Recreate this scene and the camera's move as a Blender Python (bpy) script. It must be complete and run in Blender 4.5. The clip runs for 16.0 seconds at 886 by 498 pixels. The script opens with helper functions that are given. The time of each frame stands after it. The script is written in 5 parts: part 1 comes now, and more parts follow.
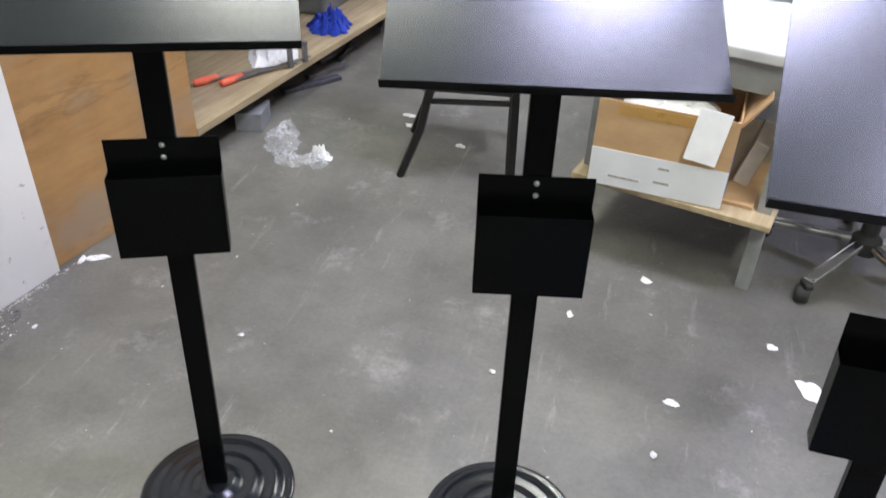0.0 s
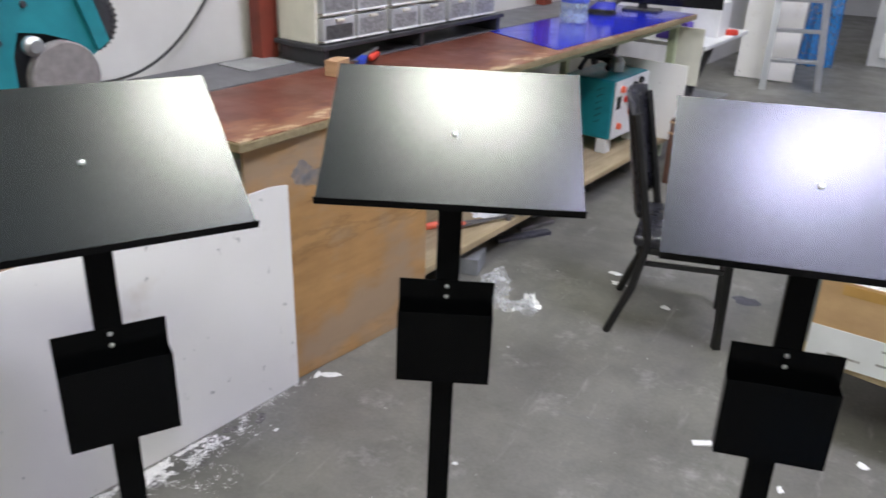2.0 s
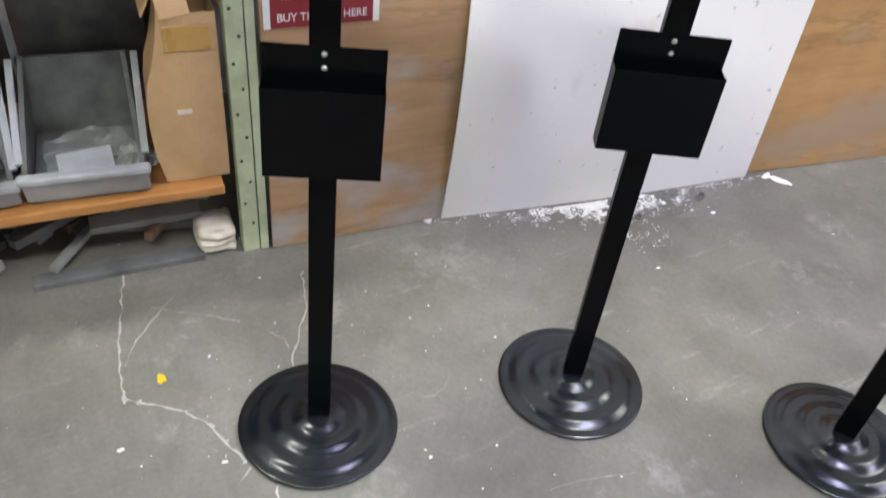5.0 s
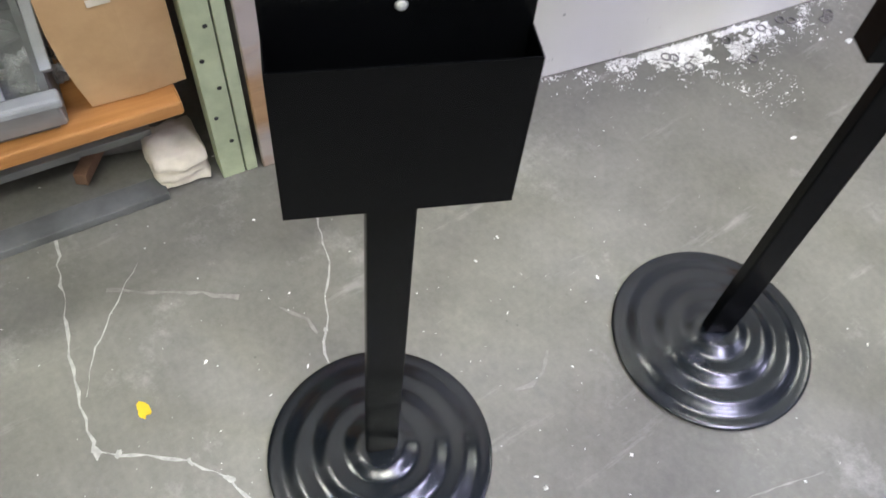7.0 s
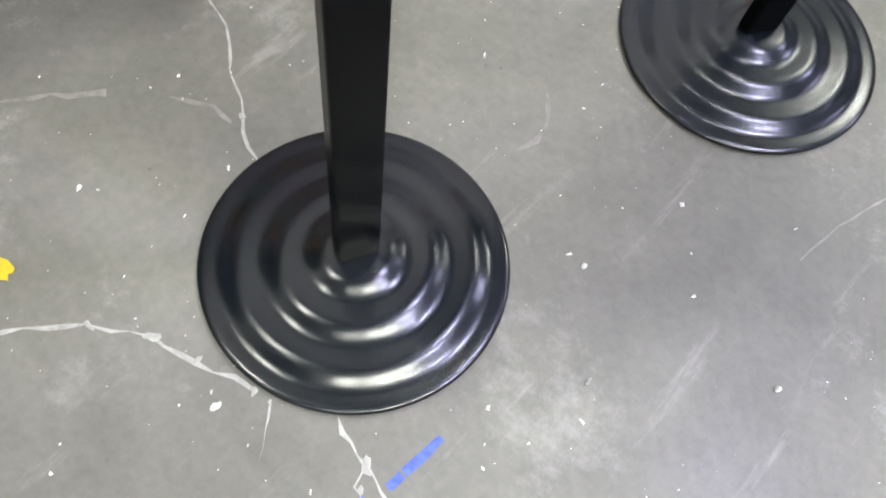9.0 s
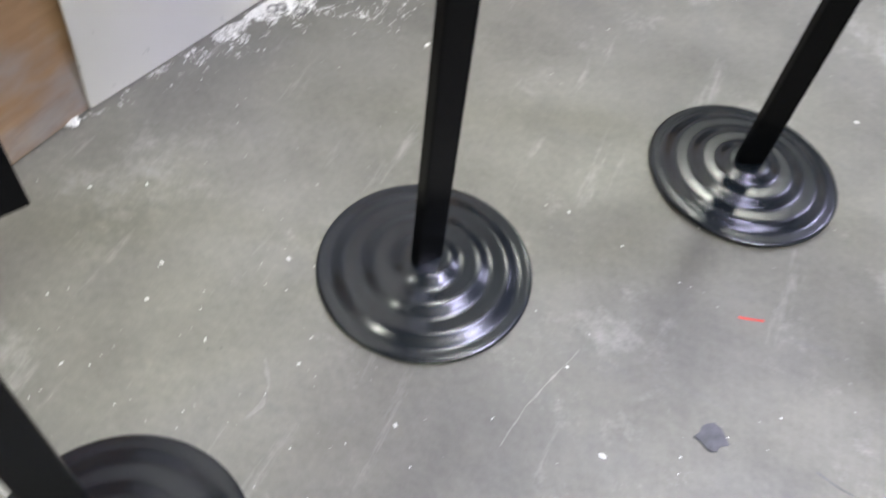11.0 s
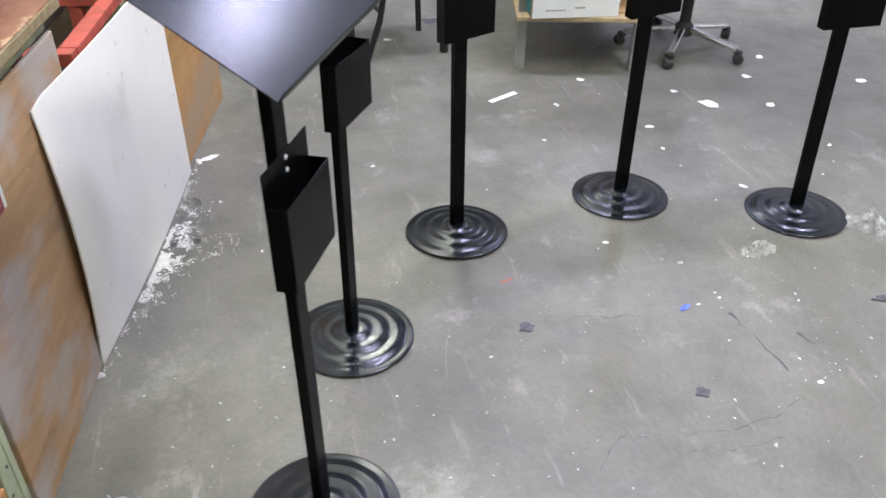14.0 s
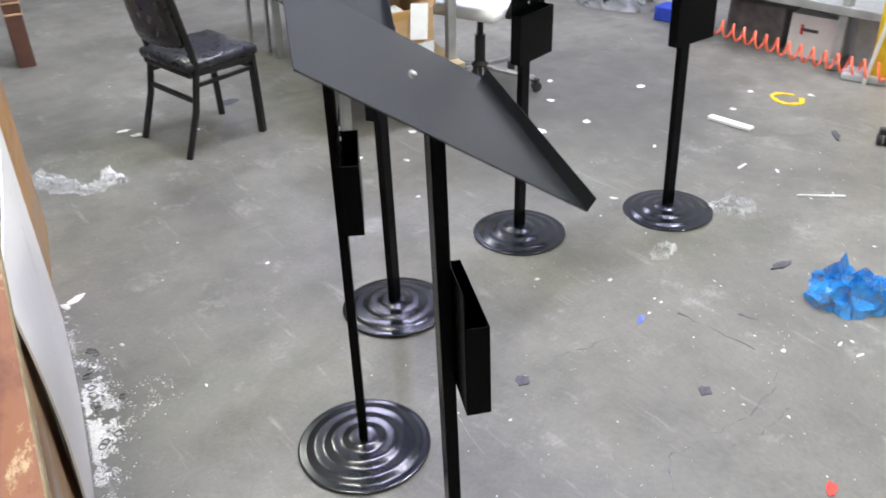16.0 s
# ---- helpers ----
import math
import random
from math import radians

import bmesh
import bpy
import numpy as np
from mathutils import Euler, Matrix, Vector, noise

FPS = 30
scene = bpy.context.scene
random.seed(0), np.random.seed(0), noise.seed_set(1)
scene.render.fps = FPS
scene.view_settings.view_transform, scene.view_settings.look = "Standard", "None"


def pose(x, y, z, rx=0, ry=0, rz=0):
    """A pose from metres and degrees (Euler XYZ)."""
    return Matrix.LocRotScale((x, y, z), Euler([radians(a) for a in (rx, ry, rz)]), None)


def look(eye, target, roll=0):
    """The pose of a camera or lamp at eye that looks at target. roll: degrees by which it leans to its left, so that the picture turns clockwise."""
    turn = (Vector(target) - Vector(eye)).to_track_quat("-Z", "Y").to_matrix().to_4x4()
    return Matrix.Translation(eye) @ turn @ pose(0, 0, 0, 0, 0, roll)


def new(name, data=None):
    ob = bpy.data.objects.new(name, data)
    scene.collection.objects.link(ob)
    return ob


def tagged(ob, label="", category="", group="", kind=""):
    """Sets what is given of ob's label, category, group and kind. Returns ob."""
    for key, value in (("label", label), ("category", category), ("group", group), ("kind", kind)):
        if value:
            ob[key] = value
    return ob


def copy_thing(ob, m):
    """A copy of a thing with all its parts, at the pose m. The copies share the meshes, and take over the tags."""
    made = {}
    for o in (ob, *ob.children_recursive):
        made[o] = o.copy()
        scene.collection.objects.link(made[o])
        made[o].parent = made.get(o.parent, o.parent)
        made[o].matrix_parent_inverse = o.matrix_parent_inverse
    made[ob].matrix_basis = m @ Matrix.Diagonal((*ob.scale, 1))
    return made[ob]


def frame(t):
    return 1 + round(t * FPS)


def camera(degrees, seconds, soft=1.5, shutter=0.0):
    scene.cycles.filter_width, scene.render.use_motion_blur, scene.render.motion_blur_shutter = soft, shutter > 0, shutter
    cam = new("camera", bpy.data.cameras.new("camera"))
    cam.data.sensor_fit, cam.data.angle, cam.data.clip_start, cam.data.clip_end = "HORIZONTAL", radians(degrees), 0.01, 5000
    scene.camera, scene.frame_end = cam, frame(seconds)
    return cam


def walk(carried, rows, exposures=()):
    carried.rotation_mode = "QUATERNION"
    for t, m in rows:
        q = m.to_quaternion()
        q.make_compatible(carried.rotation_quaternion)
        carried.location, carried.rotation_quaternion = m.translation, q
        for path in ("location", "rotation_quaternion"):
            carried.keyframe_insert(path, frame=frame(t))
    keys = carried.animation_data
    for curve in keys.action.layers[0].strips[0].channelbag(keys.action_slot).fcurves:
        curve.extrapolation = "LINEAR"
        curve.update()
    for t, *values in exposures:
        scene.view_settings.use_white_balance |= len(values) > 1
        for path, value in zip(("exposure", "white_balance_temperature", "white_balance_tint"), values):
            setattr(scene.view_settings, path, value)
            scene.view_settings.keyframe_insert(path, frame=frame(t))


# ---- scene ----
cam = camera(57.5, 16.0, soft=1.6, shutter=0.3)
PATH = [
    (0, (0.425, 0.522, 1.621), (0.019, 2.121, 0.491), 2.5),
    (0.5, (0.416, 0.481, 1.664), (-0.013, 2.15, 0.649), 2.5),
    (1, (0.388, 0.421, 1.685), (-0.059, 2.131, 0.75), 3.6),
    (1.5, (0.356, 0.366, 1.696), (-0.263, 2.056, 0.823), 3.6),
    (2, (0.312, 0.296, 1.716), (-0.54, 1.905, 0.887), 1.9),
    (2.5, (0.263, 0.207, 1.716), (-0.816, 1.689, 0.916), 2.1),
    (3, (0.205, 0.155, 1.707), (-1.021, 1.513, 0.898), 2.3),
    (3.5, (0.166, 0.118, 1.693), (-1.182, 1.351, 0.88), 3.0),
    (4, (0.157, 0.094, 1.672), (-1.309, 1.172, 0.844), 3.5),
    (4.5, (0.118, 0.087, 1.605), (-1.28, 1.005, 0.509), 4.3),
    (5, (0.096, 0.074, 1.542), (-1.171, 0.935, 0.255), 6.7),
    (5.2, (0.072, 0.068, 1.516), (-1.13, 0.917, 0.161), 7.7),
    (7.3, (-0.695, 0.296, 1.207), (-1.441, 1.01, -0.506), 7.0),
    (7.5, (-0.719, 0.28, 1.134), (-1.389, 0.984, -0.614), 8.0),
    (8, (-0.728, 0.264, 0.935), (-1.202, 0.858, -0.915), 10.7),
    (8.2, (-0.737, 0.267, 0.888), (-1.169, 0.841, -0.978), 11.7),
    (10.3, (-0.646, 0.365, 0.949), (-1.063, 1.26, -0.79), 10.1),
    (10.5, (-0.613, 0.408, 0.998), (-1.073, 1.294, -0.735), 7.5),
    (11, (-0.579, 0.422, 1.137), (-0.94, 1.529, -0.489), 8.4),
    (11.5, (-0.531, 0.311, 1.271), (-0.78, 1.664, -0.182), 7.1),
    (12, (-0.491, 0.074, 1.414), (-0.783, 1.556, 0.104), 4.5),
    (12.5, (-0.539, -0.163, 1.511), (-0.688, 1.393, 0.262), 3.6),
    (13, (-0.729, -0.401, 1.544), (-0.645, 1.204, 0.354), 1.2),
    (13.5, (-0.847, -0.613, 1.57), (-0.556, 0.996, 0.419), 1.3),
    (14, (-1.026, -0.711, 1.591), (-0.63, 0.89, 0.458), 0.9),
    (14.5, (-1.302, -0.61, 1.631), (-0.715, 0.933, 0.503), 0.4),
    (15, (-1.379, -0.455, 1.687), (-0.595, 1.046, 0.623), 0.6),
    (15.5, (-1.52, -0.387, 1.683), (-0.651, 1.097, 0.662), -1.7),
    (16, (-1.647, -0.299, 1.615), (-0.614, 1.068, 0.582), -1.1),
]
EXPOSURES = [(0.0, 0.09), (1.0, -0.08), (3.0, -0.15), (4.0, -0.13), (4.5, 0.15), (5.0, 0.34), (7.5, 0.45), (10.5, 0.46), (12.5, 0.38), (13.0, 0.37), (15.0, 0.29), (16.0, 0.40)]
walk(cam, [(t, look(eye, target, roll)) for t, eye, target, roll in PATH], EXPOSURES)

# ---- world ----
world = bpy.data.worlds.new("world")
scene.world = world
world.use_nodes = True
world.node_tree.nodes["Background"].inputs[0].default_value = (0.6, 0.65, 0.7, 1)
world.node_tree.nodes["Background"].inputs[1].default_value = 0.05


# ---- materials ----
class Nodes:
    """A small writer for node materials."""

    def __init__(self, name):
        self.mat = bpy.data.materials.new(name)
        self.mat.use_nodes = True
        self.t = self.mat.node_tree
        self.bsdf = self.t.nodes["Principled BSDF"]
        self.co = self.t.nodes.new("ShaderNodeTexCoord")

    def node(self, kind, **values):
        n = self.t.nodes.new(kind)
        for key, value in values.items():
            n.inputs[key.replace("_", " ")].default_value = value
        return n

    def link(self, a, b):
        self.t.links.new(a, b)

    def noise(self, scale, detail=4.0, rough=0.55, space="Object", stretch=None):
        n = self.node("ShaderNodeTexNoise", Scale=scale, Detail=detail, Roughness=rough)
        src = self.co.outputs[space]
        if stretch:
            m = self.node("ShaderNodeMapping")
            m.inputs["Scale"].default_value = stretch
            self.link(src, m.inputs["Vector"])
            src = m.outputs["Vector"]
        self.link(src, n.inputs["Vector"])
        return n.outputs["Fac"]

    def ramp(self, fac, stops):
        r = self.node("ShaderNodeValToRGB")
        el = r.color_ramp.elements
        while len(el) < len(stops):
            el.new(0.5)
        for e, (p, c) in zip(el, stops):
            e.position = p
            e.color = (*c, 1) if isinstance(c, tuple) else (c, c, c, 1)
        self.link(fac, r.inputs["Fac"])
        return r.outputs["Color"]

    def mix(self, fac, a, b, mode="MIX"):
        m = self.t.nodes.new("ShaderNodeMix")
        m.data_type, m.blend_type = "RGBA", mode
        for sock, v in ((m.inputs[0], fac), (m.inputs[6], a), (m.inputs[7], b)):
            if isinstance(v, tuple):
                sock.default_value = (*v, 1)
            elif isinstance(v, (int, float)):
                sock.default_value = v
            else:
                self.link(v, sock)
        return m.outputs[2]

    def bump(self, fac, strength=0.2, distance=0.002):
        b = self.node("ShaderNodeBump", Strength=strength, Distance=distance)
        self.link(fac, b.inputs["Height"])
        self.link(b.outputs["Normal"], self.bsdf.inputs["Normal"])

    def color(self, c):
        if isinstance(c, tuple):
            self.bsdf.inputs["Base Color"].default_value = (*c, 1)
        else:
            self.link(c, self.bsdf.inputs["Base Color"])

    def set(self, **values):
        for key, value in values.items():
            sock = self.bsdf.inputs[key.replace("_", " ")]
            if isinstance(value, (int, float)):
                sock.default_value = value
            else:
                self.link(value, sock)
        return self.mat


def plain(name, c, rough=0.5, metal=0.0, vary=0.25, scale=9.0, grain=0.08, spec=0.5):
    """Paint, plastic or metal with soft mottling and a fine grain."""
    n = Nodes(name)
    dark = tuple(v * (1 - vary) for v in c)
    light = tuple(min(1, v * (1 + vary)) for v in c)
    n.color(n.ramp(n.noise(scale, 5), [(0.3, dark), (0.7, light)]))
    n.bump(n.noise(scale * 25, 3), grain, 0.001)
    r = n.ramp(n.noise(scale * 2.3, 4), [(0.3, max(0.02, rough - 0.07)), (0.7, min(1, rough + 0.09))])
    return n.set(Roughness=r, Metallic=metal, Specular_IOR_Level=spec)


def satin(name, c, rough, spec):
    """Even sprayed paint with faint smudges, dust and a fine orange-peel."""
    n = Nodes(name)
    dust = n.ramp(n.noise(4, 4, 0.5), [(0.4, c), (0.9, tuple(v * 1.5 for v in c))])
    n.color(dust)
    r = n.ramp(n.noise(3, 3, 0.5), [(0.3, rough - 0.006), (0.75, rough + 0.008)])
    return n.set(Roughness=r, Specular_IOR_Level=spec)


def concrete(name):
    n = Nodes(name)
    big = n.ramp(n.noise(0.8, 6, 0.6), [(0.30, (0.122, 0.117, 0.102)), (0.52, (0.176, 0.169, 0.148)), (0.72, (0.234, 0.225, 0.199))])
    mid = n.ramp(n.noise(4.3, 9, 0.7), [(0.36, 0.52), (0.58, 1.02)])
    c = n.mix(0.5, big, mid, "MULTIPLY")
    stain = n.ramp(n.noise(1.5, 5, 0.7, stretch=(1.0, 0.5, 1)), [(0.54, 0.0), (0.70, 0.6)])
    c = n.mix(stain, c, (0.105, 0.104, 0.098))
    blot = n.ramp(n.noise(6.5, 5, 0.6), [(0.58, 0.0), (0.66, 0.45)])
    c = n.mix(blot, c, (0.13, 0.125, 0.115))
    pale = n.ramp(n.noise(3.1, 8, 0.78), [(0.56, 0.0), (0.68, 0.5)])
    c = n.mix(pale, c, (0.37, 0.36, 0.345))
    streak = n.ramp(n.noise(3.0, 7, 0.7, stretch=(5.5, 0.8, 1)), [(0.60, 0.0), (0.70, 0.4)])
    c = n.mix(streak, c, (0.36, 0.352, 0.335))
    drag = n.ramp(n.noise(2.4, 7, 0.7, stretch=(0.8, 5.0, 1)), [(0.60, 0.0), (0.68, 0.4)])
    c = n.mix(drag, c, (0.135, 0.133, 0.128))
    # dark patch by the table: floor stain with the table's shade painted in
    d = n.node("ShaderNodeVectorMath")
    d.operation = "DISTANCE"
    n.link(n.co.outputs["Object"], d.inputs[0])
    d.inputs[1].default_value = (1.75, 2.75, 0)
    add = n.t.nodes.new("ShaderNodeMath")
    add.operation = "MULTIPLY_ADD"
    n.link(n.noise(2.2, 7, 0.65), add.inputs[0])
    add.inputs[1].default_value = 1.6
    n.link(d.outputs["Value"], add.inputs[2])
    stain_shade = n.node("ShaderNodeMapRange")
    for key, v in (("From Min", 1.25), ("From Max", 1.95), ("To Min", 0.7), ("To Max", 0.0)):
        stain_shade.inputs[key].default_value = v
    n.link(add.outputs[0], stain_shade.inputs["Value"])
    c = n.mix(stain_shade.outputs[0], c, (0.075, 0.072, 0.066))
    v = n.node("ShaderNodeTexVoronoi", Scale=34.0, Randomness=1.0)
    n.link(n.co.outputs["Object"], v.inputs["Vector"])
    speck = n.ramp(v.outputs["Distance"], [(0.03, 1.0), (0.055, 0.0)])
    where = n.ramp(n.noise(5.0, 3), [(0.5, 0.0), (0.62, 0.75)])
    c = n.mix(n.mix(1.0, speck, where, "MULTIPLY"), c, (0.58, 0.57, 0.55))
    pit = n.node("ShaderNodeTexVoronoi", Scale=21.0, Randomness=1.0)
    n.link(n.co.outputs["Object"], pit.inputs["Vector"])
    dots = n.mix(1.0, n.ramp(pit.outputs["Distance"], [(0.03, 0.8), (0.07, 0.0)]), n.ramp(n.noise(4.0, 3), [(0.52, 0.0), (0.6, 0.8)]), "MULTIPLY")
    c = n.mix(dots, c, (0.09, 0.088, 0.083))
    fine = n.ramp(n.noise(70.0, 4, 0.65), [(0.3, 0.82), (0.7, 1.1)])
    c = n.mix(0.75, c, fine, "MULTIPLY")
    n.color(c)
    n.bump(n.noise(30.0, 4, 0.6), 0.07, 0.004)
    rough = n.ramp(n.noise(3.5, 6, 0.65), [(0.3, 0.34), (0.7, 0.58)])
    return n.set(Roughness=rough, Specular_IOR_Level=0.5)


def scuffed(name):
    """White melamine with faint brown stains and small dark scuffs."""
    n = Nodes(name)
    c = n.ramp(n.noise(2.2, 5), [(0.3, (0.83, 0.81, 0.765)), (0.7, (0.89, 0.87, 0.825))])
    c = n.mix(n.ramp(n.noise(3.4, 4, 0.6), [(0.60, 0.0), (0.72, 0.4)]), c, (0.58, 0.50, 0.38))
    c = n.mix(n.ramp(n.noise(24, 5, 0.65), [(0.665, 0.0), (0.70, 0.6)]), c, (0.25, 0.24, 0.22))
    n.color(c)
    n.bump(n.noise(90, 3), 0.05, 0.001)
    return n.set(Roughness=n.ramp(n.noise(5, 5), [(0.3, 0.38), (0.7, 0.55)]))


def wood(name, a, b, smear=None, grain=(1, 14, 14), rough=0.6):
    n = Nodes(name)
    c = n.ramp(n.noise(3.0, 8, 0.6, stretch=grain), [(0.3, a), (0.7, b)])
    c = n.mix(0.6, c, n.ramp(n.noise(4.0, 6, 0.7), [(0.3, 0.78), (0.62, 1.05)]), "MULTIPLY")
    band = n.ramp(n.noise(2.1, 6, 0.6, stretch=(1, 0.7, 3.2)), [(0.54, 0.0), (0.57, 0.26), (0.60, 0.0)])
    c = n.mix(band if "plywood" in name else 0.0, c, (0.09, 0.05, 0.025))
    if smear:
        f = n.ramp(n.noise(2.7, 5, 0.55, stretch=(1, 0.8, 1.5)), [(0.47, 0.0), (0.6, 0.75)])
        c = n.mix(f, c, smear)
    n.color(c)
    n.bump(n.noise(40, 5, 0.6, stretch=grain), 0.15, 0.002)
    return n.set(Roughness=rough, Specular_IOR_Level=0.3)


def laminate(name):
    """Red-brown laminate, rubbed pale and down to the chipboard along the front edge."""
    n = Nodes(name)
    c = n.ramp(n.noise(2.5, 7, 0.6), [(0.3, (0.085, 0.026, 0.018)), (0.7, (0.17, 0.055, 0.035))])
    sep = n.node("ShaderNodeSeparateXYZ")
    n.link(n.co.outputs["Object"], sep.inputs[0])
    near = n.node("ShaderNodeMapRange")
    for key, v in (("From Min", -0.32), ("From Max", 0.0), ("To Min", -0.12), ("To Max", 0.25)):
        near.inputs[key].default_value = v
    n.link(sep.outputs["X"], near.inputs["Value"])
    add = n.t.nodes.new("ShaderNodeMath")
    add.operation = "ADD"
    n.link(n.noise(7.0, 8, 0.7, stretch=(1.6, 0.8, 1)), add.inputs[0])
    n.link(near.outputs[0], add.inputs[1])
    c = n.mix(n.ramp(add.outputs[0], [(0.50, 0.0), (0.66, 0.8)]), c, (0.25, 0.105, 0.052))
    c = n.mix(n.ramp(add.outputs[0], [(0.735, 0.0), (0.785, 0.85)]), c, (0.50, 0.37, 0.22))
    c = n.mix(n.ramp(n.noise(9.0, 8, 0.75, stretch=(3.5, 0.9, 1)), [(0.62, 0.0), (0.67, 0.55)]), c, (0.36, 0.20, 0.13))
    n.color(c)
    n.bump(n.noise(30, 6), 0.12, 0.002)
    return n.set(Roughness=n.ramp(n.noise(6, 5), [(0.3, 0.28), (0.7, 0.5)]))


def film(name, tint, alpha, rough=0.12):
    """Thin clear plastic: mostly see-through, with bright gloss on its creases."""
    n = Nodes(name)
    n.color(n.ramp(n.noise(30, 5), [(0.3, tuple(v * 0.8 for v in tint)), (0.7, tint)]))
    n.bump(n.noise(45, 4), 0.35, 0.004)
    a = n.ramp(n.noise(22, 6, 0.7), [(0.35, alpha * 0.5), (0.7, min(1, alpha * 1.8))])
    return n.set(Roughness=rough, Alpha=a, Specular_IOR_Level=0.8)


def speckled(name):
    """Loose small hardware: bright and dark bits mixed, each drawer in its own tone."""
    n = Nodes(name)
    v = n.node("ShaderNodeTexVoronoi", Scale=110.0, Randomness=1.0)
    n.link(n.co.outputs["Object"], v.inputs["Vector"])
    bits = n.ramp(v.outputs["Color"], [(0.25, 0.16), (0.5, 0.21), (0.8, 0.28)])
    info = n.t.nodes.new("ShaderNodeObjectInfo")
    tone = n.ramp(info.outputs["Random"], [(0.0, 0.25), (0.45, 0.8), (1.0, 1.6)])
    n.color(n.mix(1.0, bits, tone, "MULTIPLY"))
    return n.set(Roughness=0.4)


def newsprint(name):
    n = Nodes(name)
    b = n.node("ShaderNodeTexBrick", Scale=5.0, Mortar_Size=0.03)
    b.inputs["Color1"].default_value = (0.55, 0.55, 0.53, 1)
    b.inputs["Color2"].default_value = (0.12, 0.13, 0.14, 1)
    b.inputs["Mortar"].default_value = (0.66, 0.66, 0.63, 1)
    n.link(n.co.outputs["Object"], b.inputs["Vector"])
    f = n.ramp(n.noise(11, 3), [(0.46, 0.0), (0.5, 0.85)])
    c = n.mix(f, (0.64, 0.64, 0.61), b.outputs["Color"])
    lines = n.ramp(n.noise(90, 2, stretch=(0.2, 4, 1)), [(0.42, 0.6), (0.6, 1.0)])
    n.color(n.mix(0.7, c, lines, "MULTIPLY"))
    return n.set(Roughness=0.75)


